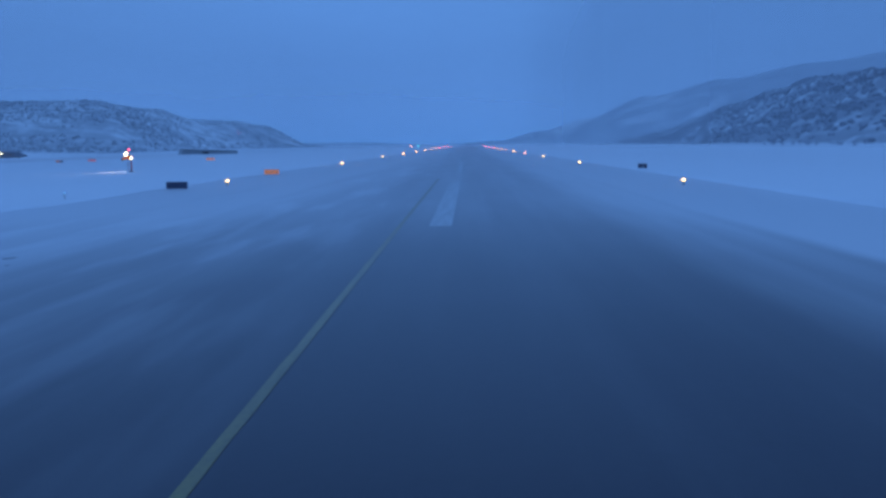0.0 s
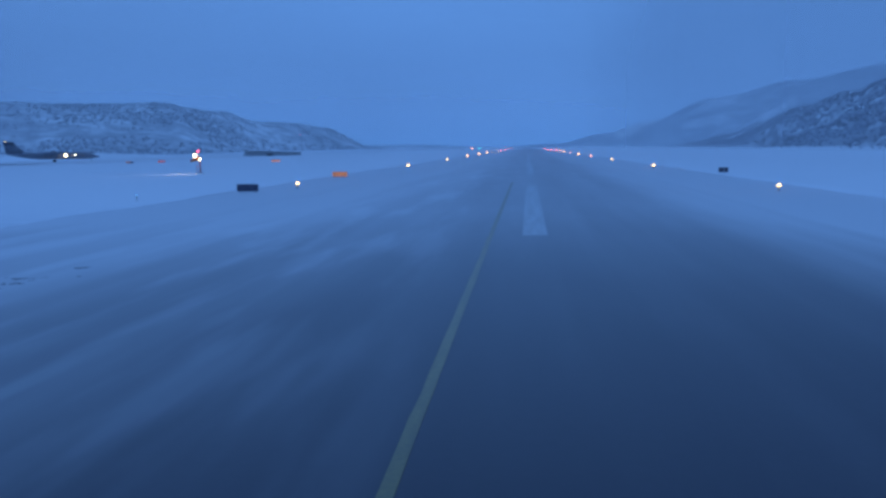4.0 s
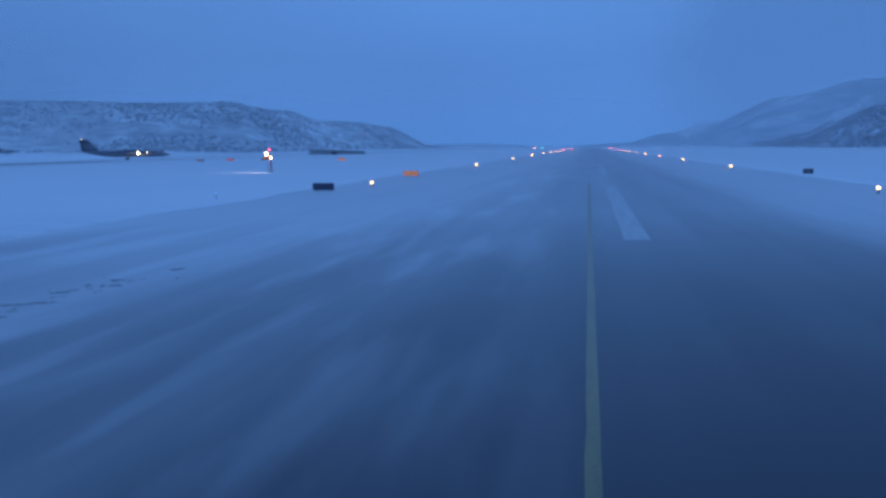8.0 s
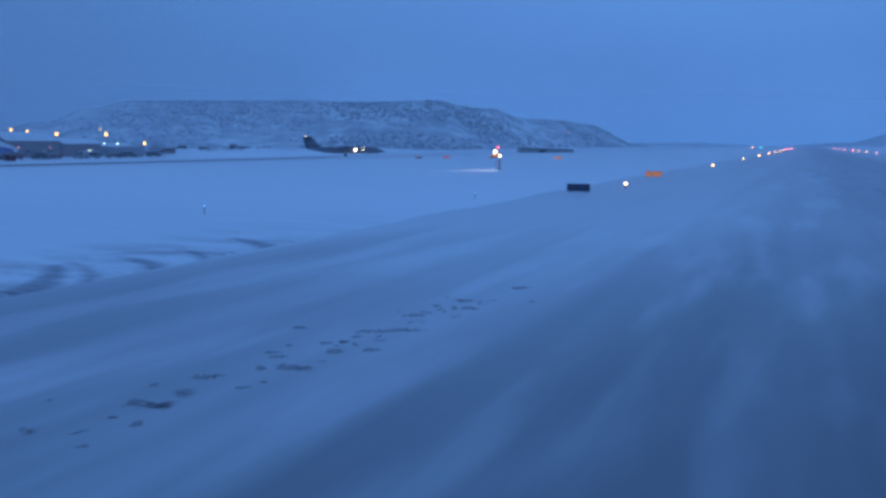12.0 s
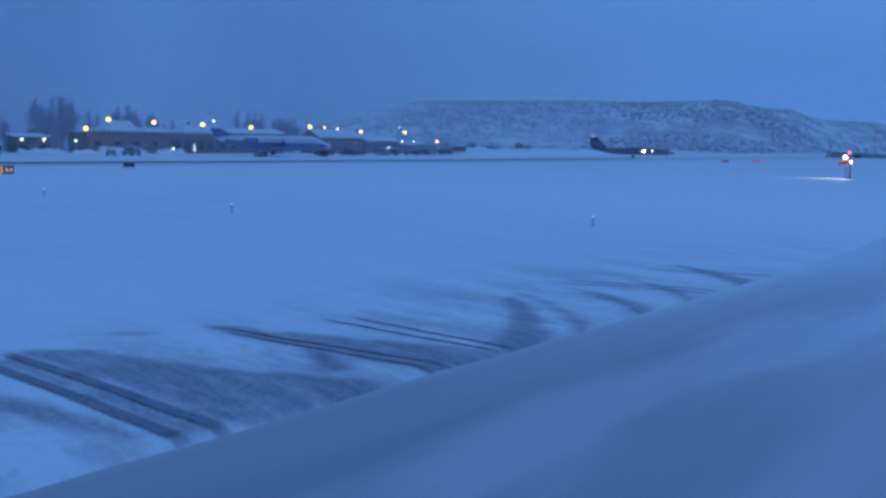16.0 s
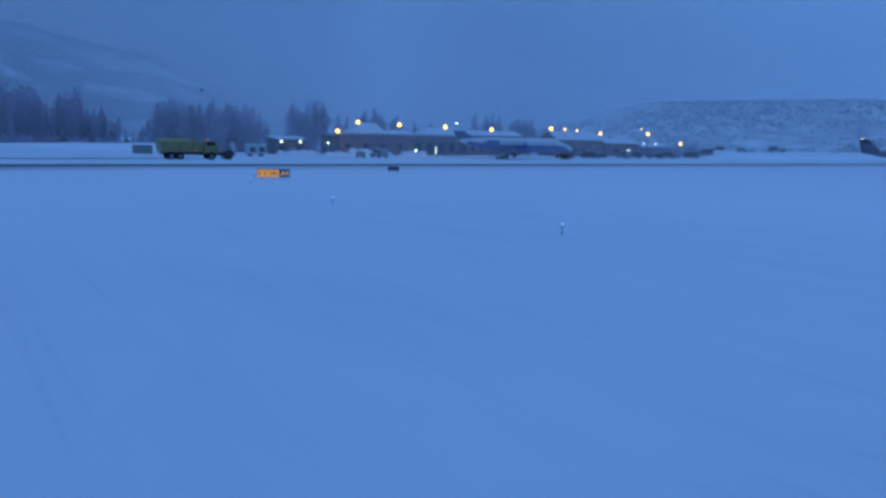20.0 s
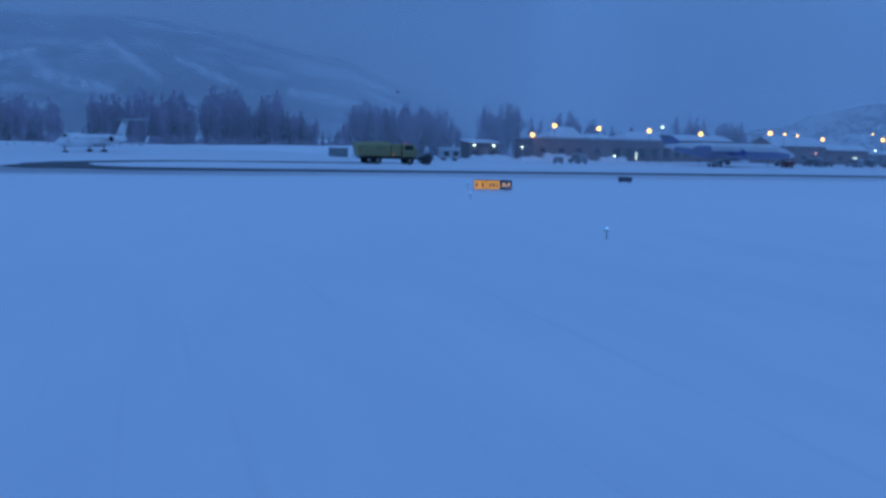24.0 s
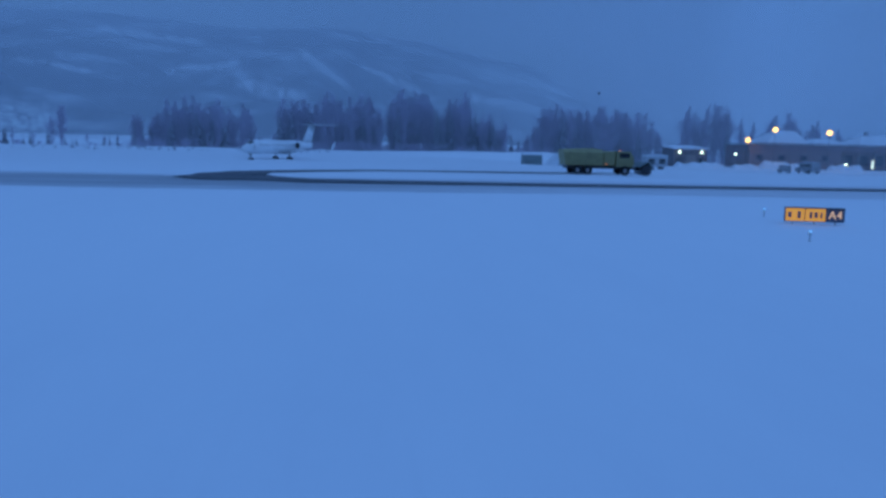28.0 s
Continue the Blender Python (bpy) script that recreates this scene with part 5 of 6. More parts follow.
# ---- vehicles ----
def snow_truck():
    t = thing("snow_broom_truck", on(-142.0, 43.2), "yellow airport snow truck with a dark broom head", "truck")
    part("chassis", box(bmesh.new(), -0.9, 0.9, -5.2, 2.6, 0.75, 1.05, 0.04), M_DARK, t)
    b = bmesh.new()
    loft(b, [[(-1.2, y0, 1.1), (1.2, y0, 1.1), (1.25, y1, 2.55), (0.9, y1, z1), (-0.9, y1, z1), (-1.25, y1, 2.55)] for y0, y1, z1 in ((-5.4, -5.7, 2.9), (-2.2, -2.2, 3.05), (-1.0, -1.0, 2.95))])
    part("hopper", b, M_TRUCK, t, "yellow sloped hopper body")
    part("engine_housing", box(bmesh.new(), -1.2, 1.2, -0.95, 0.5, 1.08, 2.75, 0.12), M_TRUCK, t)
    cab = part("cab", loft(bmesh.new(), [[(-1.2, 0.6, 1.0), (1.2, 0.6, 1.0), (1.2, 2.7, 1.0), (-1.2, 2.7, 1.0)], [(-1.2, 0.6, 1.9), (1.2, 0.6, 1.9), (1.2, 2.75, 1.9), (-1.2, 2.75, 1.9)], [(-1.1, 0.7, 2.75), (1.1, 0.7, 2.75), (1.1, 2.3, 2.75), (-1.1, 2.3, 2.75)]]), M_TRUCK, t)
    part("side_window", box(bmesh.new(), 1.13, 1.19, 1.0, 2.2, 1.98, 2.55), M_GLASS, cab)
    part("windscreen", loft(bmesh.new(), [[(-1.0, 2.74, 1.98), (1.0, 2.74, 1.98), (1.0, 2.78, 1.98), (-1.0, 2.78, 1.98)], [(-0.95, 2.38, 2.62), (0.95, 2.38, 2.62), (0.95, 2.42, 2.62), (-0.95, 2.42, 2.62)]]), M_GLASS, cab)
    part("warning_lamp", rod(bmesh.new(), (0, 1.4, 2.76), (0, 1.4, 2.95), 0.1, 0.08, 10), M_SIGN_DIM, cab, "amber warning lamp")
    for y in (-4.0, -2.8, 1.7):
        for s in (-1, 1):
            b = bmesh.new()
            rod(b, (s * 0.95, y, 0.55), (s * 1.28, y, 0.55), 0.55, 0.55, 18)
            w = part("wheel", b, M_RUBBER, t)
            part("hub", rod(bmesh.new(), (s * 1.27, y, 0.55), (s * 1.31, y, 0.55), 0.25, 0.22, 12), M_STEEL, w)
    part("side_lamp", ball(bmesh.new(), (1.25, -0.6, 1.3), 0.10, 1), M_SIGN_DIM, t, "small amber side lamp")
    part("broom_arm", box(bmesh.new(), -0.25, 0.25, 2.6, 4.0, 0.7, 0.95, 0.03), M_DARK, t)
    part("broom", rod(bmesh.new(), (-2.2, 4.6, 0.62), (2.2, 3.9, 0.62), 0.58, 0.58, 18), M_DARK, t, "dark round broom drum")
    part("broom_hood", loft(bmesh.new(), [[Vector((x, 4.25 - x * 0.16 + 0.95 * math.cos(radians(a)), 0.72 + 0.95 * math.sin(radians(a)))) for a in (0, 40, 80, 120, 160)] + [Vector((x, 4.25 - x * 0.16 + 0.86 * math.cos(radians(a)), 0.72 + 0.86 * math.sin(radians(a)))) for a in (160, 80, 0)] for x in (-2.25, 2.25)]), M_GREEN_GREY, t, "grey sheet steel broom hood")
    return t


snow_truck()


def car(m, paint, kind_of, label):
    """A parked car, van or small truck; the nose points to +y."""
    t = thing(kind_of, m, label, "vehicle", "vehicles on the apron")
    L, W, H, hood = {"parked_van": (5.2, 1.95, 2.1, 0.95), "parked_car": (4.6, 1.8, 1.5, 1.3), "baggage_tractor": (3.2, 1.6, 1.6, 1.2)}[kind_of]
    pr = [(-L / 2, 0.35), (L / 2, 0.35), (L / 2, H * 0.48), (L / 2 - hood, H * 0.55), (L / 2 - hood - 0.6, H), (-L / 2 + 0.25, H * 0.98), (-L / 2, H * 0.55)]
    part("body", loft(bmesh.new(), [[(s * W / 2 * k, y, z) for y, z in pr] for s, k in ((-1, 0.94), (-1, 1.0), (1, 1.0), (1, 0.94))]), paint, t)
    for s in (-1, 1):
        part("side_window", box(bmesh.new(), s * (W / 2 + 0.005) - 0.015, s * (W / 2 + 0.005) + 0.015, -L / 2 + 0.5, L / 2 - hood - 0.7, H * 0.60, H * 0.88), M_GLASS, t)
        for y in (-L * 0.31, L * 0.31):
            w = part("wheel", rod(bmesh.new(), (s * (W / 2 - 0.18), y, 0.33), (s * (W / 2 + 0.03), y, 0.33), 0.33, 0.33, 14), M_RUBBER, t)
            part("hub", rod(bmesh.new(), (s * (W / 2 + 0.02), y, 0.33), (s * (W / 2 + 0.045), y, 0.33), 0.17, 0.15, 10), M_STEEL, w)
    part("roof_snow", box(bmesh.new(), -W * 0.42, W * 0.42, -L / 2 + 0.35, L / 2 - hood - 0.65, H * 0.99, H * 0.99 + 0.09, 0.03), M_ROOF_SNOW, t, "layer of snow on the roof")
    return t


rv = random.Random(11)
VEH = ((-198, 97.5, "parked_car", M_CAR_B), (-199, 103, "parked_van", M_CAR_B),
       (-187, 131, "baggage_tractor", M_CAR_B), (-188, 152, "baggage_tractor", M_CAR_C), (-206, 168, "parked_van", M_CAR_C), (-204, 175, "parked_van", M_CAR_A), (-207, 182, "parked_car", M_CAR_C),
       (-205, 190, "parked_van", M_CAR_B), (-208, 197, "parked_van", M_CAR_A), (-207, 205, "parked_car", M_CAR_C), (-209, 213, "parked_van", M_CAR_A), (-212, 221, "parked_car", M_CAR_B), (-214, 230, "parked_van", M_CAR_A),
       (-215, 238, "parked_van", M_CAR_C), (-217, 247, "parked_car", M_CAR_A), (-219, 263, "parked_car", M_CAR_B), (-221, 283, "parked_van", M_CAR_A), (-222, 290, "parked_car", M_CAR_A))
for x, y, k, p in VEH:
    word = {M_CAR_A: "dark", M_CAR_B: "silver", M_CAR_C: "maroon"}[p]
    car(on(x, y, rv.uniform(-40, 200)), p, k, "%s %s with snow on its roof, parked on the apron" % (word, k.replace("parked_", "").replace("_", " ")))


def trailer(m, L, paint, windows, label):
    t = thing("site_trailer", m, label, "trailer", "trailers beside the apron")
    part("body", box(bmesh.new(), -1.2, 1.2, -L / 2, L / 2, 0.45, 2.5, 0.04), paint, t)
    part("roof_snow", box(bmesh.new(), -1.25, 1.25, -L / 2 - 0.05, L / 2 + 0.05, 2.5, 2.75, 0.06), M_ROOF_SNOW, t, "snow on the roof")
    for k in range(windows):
        y = -L / 2 + (k + 0.5) * L / windows
        part("window", box(bmesh.new(), 1.195, 1.225, y - L / windows * 0.3, y + L / windows * 0.3, 0.95, 2.0), M_GLASS, t)
    for y in (-L * 0.3, L * 0.3):
        part("skid", box(bmesh.new(), -1.1, 1.1, y - 0.2, y + 0.2, -0.1, 0.45), M_DARK, t)
    return t


trailer(pose(-205, 49.4, -1.5, 0, 0, 0), 3.6, M_GREEN_GREY, 0, "grey-green storage container capped with snow")
trailer(pose(-207, 75.0, -1.2, 0, 0, 0), 4.4, M_PALE, 2, "pale trailer with dark windows capped with snow")


def snowed_in_hut(m, L):
    """A long low hut under a rounded heap of snow that runs down over both ends."""
    t = thing("snowed_in_hut", m, "long low pale hut with dark windows under heaped snow", "building", "airport buildings")
    part("wall", box(bmesh.new(), -1.4, 1.4, -L / 2, L / 2, -0.5, 1.9, 0.05), M_PALE, t)
    rings = []
    for k in range(25):
        f = k / 24
        y = (f - 0.5) * (L + 6.0)
        up = sstep(0, 0.2, f) * (1 - sstep(0.62, 1.0, f))
        crest = 0.2 + 2.75 * up + 0.15 * noise.noise(Vector((y * 0.5, 2.0, 1.0)))
        low = -0.4 + 2.3 * sstep(0.12, 0.22, f) * (1 - sstep(0.78, 0.92, f))
        rings.append([(1.75, y, low), (1.7, y, min(crest - 0.05, low + 0.35)), (1.0, y, crest - 0.1), (0, y, crest), (-1.0, y, crest - 0.1), (-1.8, y, low + 0.1), (-1.8, y, low - 0.1)])
    part("roof_snow", loft(bmesh.new(), rings), M_ROOF_SNOW, t, "rounded heap of snow", True)
    for y, w in ((-3.3, 1.1), (-1.6, 1.1), (1.0, 1.3), (2.9, 1.4)):
        f = part("window", box(bmesh.new(), 1.395, 1.43, y - w / 2, y + w / 2, 0.35, 1.6), M_PALE, t)
        part("pane", box(bmesh.new(), 1.432, 1.445, y - w / 2 + 0.08, y + w / 2 - 0.08, 0.43, 1.52), M_GLASS, f)
    return t


snowed_in_hut(pose(-207.0, 60.7, -1.4), 12.0)
t = thing("storage_tank", on(-207, 69.6), "small pale upright tank beside the apron", "tank")
part("shell", rod(bmesh.new(), (0, 0, -0.3), (0, 0, 2.6), 0.55, 0.55, 16), M_PALE, t, "", True)
part("cap", dome(bmesh.new(), (0, 0, 2.6), 0.55, 0.3, 16), M_ROOF_SNOW, t, "snow-covered cap", True)
t = thing("antenna_pole", on(-205, 62.2), "tall thin pole with a dark round head", "pole")
part("pole", rod(bmesh.new(), (0, 0, -0.4), (0, 0, 14.1), 0.06, 0.03, 8), M_STEEL, t)
part("head", ball(bmesh.new(), (0, 0, 14.2), 0.30), M_DARK, t, "dark round antenna head", True)


# ---- buildings ----
def gable(m, L, D, h, ridge, wall, label, windows=(), doors=(), over=0.6, flat=False, chimney=None):
    """A low building: its long front faces +x over L metres of y; ridge runs along y."""
    t = thing("building", m, label, "building", "airport buildings")
    b = bmesh.new()
    pr = [(0, -1.5), (-D, -1.5), (-D, h), (-D / 2, h + (0 if flat else ridge)), (0, h)]
    if flat:
        pr = [(0, -1.5), (-D, -1.5), (-D, h + ridge), (0, h)]
    loft(b, [[(x, y, z) for x, z in pr] for y in (-L / 2, L / 2)])
    w = part("wall", b, wall, t)
    if flat:
        k = ridge / D
        rf = [(over, h - k * over + 0.02), (-D - 0.3, h + ridge + k * 0.3 + 0.02), (-D - 0.3, h + ridge + k * 0.3 + 0.17), (over, h - k * over + 0.17)]
        sn = [(over - 0.03, h - k * over + 0.18), (-D - 0.25, h + ridge + k * 0.3 + 0.18), (-D - 0.25, h + ridge + k * 0.3 + 0.52), (over - 0.12, h - k * over + 0.52)]
    else:
        k = ridge / (D / 2)
        rf = [(over, h - k * over), (-D / 2, h + ridge), (-D - over, h - k * over), (-D - over, h - k * over + 0.16), (-D / 2, h + ridge + 0.16), (over, h - k * over + 0.16)]
        sn = [(x - 0.06 * (1 if x > 0 else -1), z + 0.165) for x, z in rf[:3]] + [(-D - over + 0.2, h - k * over + 0.46), (-D / 2, h + ridge + 0.45), (over - 0.2, h - k * over + 0.46)]
    roof = part("roof", loft(bmesh.new(), [[(x, y, z) for x, z in rf] for y in (-L / 2 - 0.4, L / 2 + 0.4)]), M_WOOD, t, "brown fascia and roof boards")
    part("roof_snow", loft(bmesh.new(), [[(x, y, z) for x, z in sn] for y in (-L / 2 - 0.33, L / 2 + 0.33)]), M_ROOF_SNOW, roof, "thick snow on the roof")
    for y, z0, wy, wz, lit in windows:
        f = part("window", box(bmesh.new(), -0.02, 0.04, y - wy / 2, y + wy / 2, z0, z0 + wz), M_DARK, t)
        part("pane", box(bmesh.new(), 0.042, 0.055, y - wy / 2 + 0.06, y + wy / 2 - 0.06, z0 + 0.06, z0 + wz - 0.06), M_WINDOW_LIT if lit else M_GLASS, f)
    for y, wy, hz in doors:
        d = part("door", box(bmesh.new(), -0.02, 0.05, y - wy / 2, y + wy / 2, -1.0, hz), M_WOOD_PALE, t)
        part("handle", box(bmesh.new(), 0.05, 0.09, y + wy * 0.38, y + wy * 0.42, 0.2, 0.35), M_STEEL, d)
    if chimney:
        part("chimney", box(bmesh.new(), -D / 2 - 0.4, -D / 2 + 0.4, chimney - 0.4, chimney + 0.4, h + ridge - 0.5, h + ridge + 1.0), M_STONE, t)
    return t


def wall_lamp(x, y, z, r, m=None):
    t = thing("wall_lamp", pose(x, y, z), "small bright white lamp fixed to the building", "lamp", "building lamps")
    part("bracket", rod(bmesh.new(), (-0.3, 0, 0.05), (0, 0, 0.05), 0.04, 0.04, 8), M_DARK, t)
    part("lamp_glass", ball(bmesh.new(), (0.1, 0, 0), r), m or M_COOL, t, "", True)


# equipment shed with two lamps
gable(pose(-235.0, 94.9, -0.7), 8.2, 6.5, 3.3, 0.5, M_SHED, "dark equipment shed with a snowy lean-to roof", ((-2.7, 0.5, 1.2, 1.0, False), (2.7, 0.5, 1.2, 1.0, False)), ((0.2, 2.4, 2.4),), flat=True)
for y in (92.0, 97.5):
    wall_lamp(-234.5, y, 2.1, 0.30)
# long brown terminal: a deep fascia over a recessed front, with snowy hipped roofs behind it
def hipped(parent, y0, y1, z0, z1, inset, x0=-233.4, x1=-242.6, drum=0.9):
    """A hipped roof on a low drum: boards below, a thick cover of snow above; inset: how far the ridge stays back from the front end and the far end."""
    base = [(x0, y0), (x1, y0), (x1, y1), (x0, y1)]
    part("drum", loft(bmesh.new(), [[(x, y, z) for x, y in base] for z in (z0 - drum, z0)]), M_WOOD, parent, "brown boarded upper wall")
    xm = (x0 + x1) / 2
    eave = [(x0 + 0.5, y0 - 0.5), (x1 - 0.5, y0 - 0.5), (x1 - 0.5, y1 + 0.5), (x0 + 0.5, y1 + 0.5)]
    top = [(xm + 0.3, y0 + inset[0]), (xm - 0.3, y0 + inset[0]), (xm - 0.3, y1 - inset[1]), (xm + 0.3, y1 - inset[1])]
    roof = part("roof", loft(bmesh.new(), [[(x, y, z0 + 0.01) for x, y in eave], [(x, y, z0 + 0.16) for x, y in eave], [(x, y, z1 - 0.3) for x, y in top]]), M_WOOD, parent, "brown roof boards and eaves")
    snow = [(x + (0.1 if x < xm else -0.1), y + (0.1 if y < (y0 + y1) / 2 else -0.1)) for x, y in eave]
    part("roof_snow", loft(bmesh.new(), [[(x, y, z0 + 0.17) for x, y in snow], [(x, y, z0 + 0.42) for x, y in snow], [(x, y, z1) for x, y in top]]), M_ROOF_SNOW, roof, "thick snow on the roof")


def terminal():
    t = thing("terminal_building", Matrix(), "long low brown airport terminal with snowy hipped roofs", "building", "airport buildings")
    part("wall", box(bmesh.new(), -243.0, -233.0, 107.6, 152.0, -2.0, 4.0), M_WOOD, t)
    part("fascia", box(bmesh.new(), -233.2, -231.2, 107.3, 152.4, 3.05, 4.1, 0.05), M_FASCIA, t, "deep dark brown fascia over the front")
    part("roof_slab", box(bmesh.new(), -243.3, -231.1, 107.2, 152.5, 4.104, 4.3, 0.03), M_DARK, t)
    part("flat_roof_snow", box(bmesh.new(), -243.1, -231.6, 107.4, 152.3, 4.304, 4.45, 0.05), M_ROOF_SNOW, t, "thin snow on the flat roof")
    for k in range(12):
        y = 107.6 + 4.0 * k
        part("post", box(bmesh.new(), -231.75, -231.45, y - 0.15, y + 0.15, -2.0, 3.05, 0.02), M_WOOD_PALE, t)
        if 124 < y < 151:
            f = part("window", box(bmesh.new(), -233.02, -232.94, y + 0.5, y + 3.4, -0.2, 2.2), M_DARK, t)
            for h in range(2):
                part("pane", box(bmesh.new(), -232.94, -232.925, y + 0.58 + 1.4 * h, y + 1.92 + 1.4 * h, -0.1, 2.1), M_GLASS, f)
    d = part("door", box(bmesh.new(), -231.30, -231.22, 138.5, 139.7, -1.0, 1.3), M_DARK, t)
    part("lit_pane", box(bmesh.new(), -231.22, -231.205, 138.75, 139.35, -0.9, 1.2), M_WINDOW_LIT, d, "softly lit glass door")
    part("front_wall", box(bmesh.new(), -231.15, -230.75, 107.5, 130.4, -2.0, 3.04, 0.03), M_WOOD, t, "brown boarded front below the fascia")
    for y in (110.0, 115.5, 121.0, 126.5):
        f = part("window", box(bmesh.new(), -230.76, -230.70, y - 0.9, y + 0.9, 0.6, 2.0), M_WOOD_PALE, t)
        part("pane", box(bmesh.new(), -230.70, -230.685, y - 0.8, y + 0.8, 0.7, 1.9), M_GLASS, f)
    hipped(t, 113.6, 123.0, 4.45, 7.7, (3.6, 0.6))
    hipped(t, 125.2, 133.0, 4.45, 6.0, (2.5, 1.3))
    hipped(t, 137.0, 152.0, 4.45, 7.0, (2.9, 1.2))
    for y, z in ((121.0, 7.0), (141.5, 6.9)):
        part("chimney", box(bmesh.new(), -238.5, -237.7, y - 0.4, y + 0.4, z, z + 1.1, 0.03), M_STONE, t)
    return t


terminal()


def snow_heap(m, L, h, w, seed):
    """A ploughed ridge of snow with a lumpy crest, along y."""
    v, f, n = [], [], 48
    for i in range(n + 1):
        y = (i / n - 0.5) * L
        ends = sstep(0, 0.12, i / n) * (1 - sstep(0.88, 1, i / n))
        for j in range(9):
            x = (j / 8 - 0.5) * w
            z = ends * h * (1 - (2 * j / 8 - 1) ** 2) * (0.75 + 0.5 * noise.noise(Vector((y * 0.45, x, seed)))) - 0.15
            v.append((x, y, z + 0.12 * ends * noise.noise(Vector((y * 1.7, x * 1.7, seed + 4)))))
    for i in range(n):
        for j in range(8):
            f.append((9 * i + j, 9 * i + j + 1, 9 * i + j + 10, 9 * i + j + 9))
    ob = mesh_thing("snow_heap", v, f, M_ROOF_SNOW, "lumpy ridge of ploughed snow before the terminal", "snow heap")
    ob.matrix_basis = m
    return ob


snow_heap(on(-225.5, 114.0), 15.0, 2.1, 4.2, 1.0)
snow_heap(on(-224.5, 127.5), 9.0, 1.6, 3.6, 2.0)
snow_heap(on(-226.0, 104.0), 7.0, 1.3, 3.4, 3.0)
snow_heap(on(-229.0, 94.5), 13.0, 1.5, 3.4, 5.0)
wall_lamp(-231.0, 132.0, 0.0, 0.30)
gable(pose(-240.0, 167.0, -0.8), 21.5, 10.0, 5.6, 1.3, M_WOOD, "brown gate building with a snowy roof behind the parked jet", tuple((-8.5 + 3.4 * k, 0.8, 2.0, 1.4, False) for k in range(6)), chimney=6.0)
gable(pose(-233.0, 197.0, -0.8), 19.5, 10.0, 4.9, 2.4, M_WOOD, "brown hangar office with a wide snowy roof", tuple((-6 + 4 * k, 0.8, 2.0, 1.2, False) for k in range(4)), ((2.0, 3.0, 2.6),))
gable(pose(-240.0, 223.5, -0.9), 16.5, 9.0, 4.0, 1.5, M_WOOD, "brown maintenance shed with a snowy roof", ((-3, 0.8, 2.0, 1.2, False), (3, 0.8, 2.0, 1.2, True)))
gable(pose(-245.0, 246.5, -1.2), 16.0, 9.0, 3.0, 1.2, M_WOOD_PALE, "weathered shed with a thin snowy roof", ((-3, 0.8, 2.0, 1.2, False),))
for y, z in ((221.6, 3.3), (227.5, 3.15)):
    lamp_post(z - height(-228, y), M_COOL, 0.26, "slim lamp post with a cool glowing head").matrix_basis = on(-228, y, 62)
wall_lamp(-232.5, 191.0, 1.9, 0.14, M_EDGE_PINK)
wall_lamp(-232.5, 203.0, 2.0, 0.14, M_EDGE_PINK)
# long dark structures far down the field
t = thing("earth_banked_store", pose(-104.0, 337.0, -0.6, 0, 0, -62), "long low grey store with sloped ends, banked with snow", "building", "airport buildings")
part("wall", loft(bmesh.new(), [[(0, -12.5, -1.0), (0, 12.0, -1.0), (0, 11.0, 1.7), (0, -10.5, 2.5)], [(-8, -12.5, -1.0), (-8, 12.0, -1.0), (-8, 11.0, 1.8), (-8, -10.5, 2.6)]]), M_PALE, t)
part("roof_edge", loft(bmesh.new(), [[(0.4, -10.9, 2.50), (0.4, 11.3, 1.68), (0.4, 11.3, 1.86), (0.4, -10.9, 2.68)], [(-8.3, -10.9, 2.62), (-8.3, 11.3, 1.82), (-8.3, 11.3, 2.0), (-8.3, -10.9, 2.8)]]), M_WOOD_PALE, t, "weathered roof edge boards")
part("roof_snow", loft(bmesh.new(), [[(0.1, -10.6, 2.69), (0.1, 11.0, 1.87), (0.1, 11.0, 1.95), (0.1, -10.6, 2.77)], [(-8.0, -10.6, 2.81), (-8.0, 11.0, 2.01), (-8.0, 11.0, 2.2), (-8.0, -10.6, 3.0)]]), M_ROOF_SNOW, t, "thin snow on the roof")
part("door", box(bmesh.new(), 0.0, 0.06, -3.0, -0.6, -0.8, 1.5), M_DARK, t)


# ---- trees ----
def grow(bm, base, d, length, r, depth, rnd, thin):
    tip = base + d * length
    rod(bm, base, tip, r, r * 0.62, 5 if r > 0.06 else 3, False)
    if depth == 0:
        return
    for k in range(rnd.choice((3, 4, 4, 5))):
        s = rnd.uniform(0.35, 1.0)
        side = Vector((rnd.uniform(-1, 1), rnd.uniform(-1, 1), rnd.uniform(0.0, 0.6))).normalized()
        nd = (d * rnd.uniform(0.7, 1.1) + side * rnd.uniform(0.35, 0.75)).normalized()
        grow(bm, base.lerp(tip, s), nd, length * rnd.uniform(0.45, 0.68), max(thin, r * 0.55), depth - 1, rnd, thin)


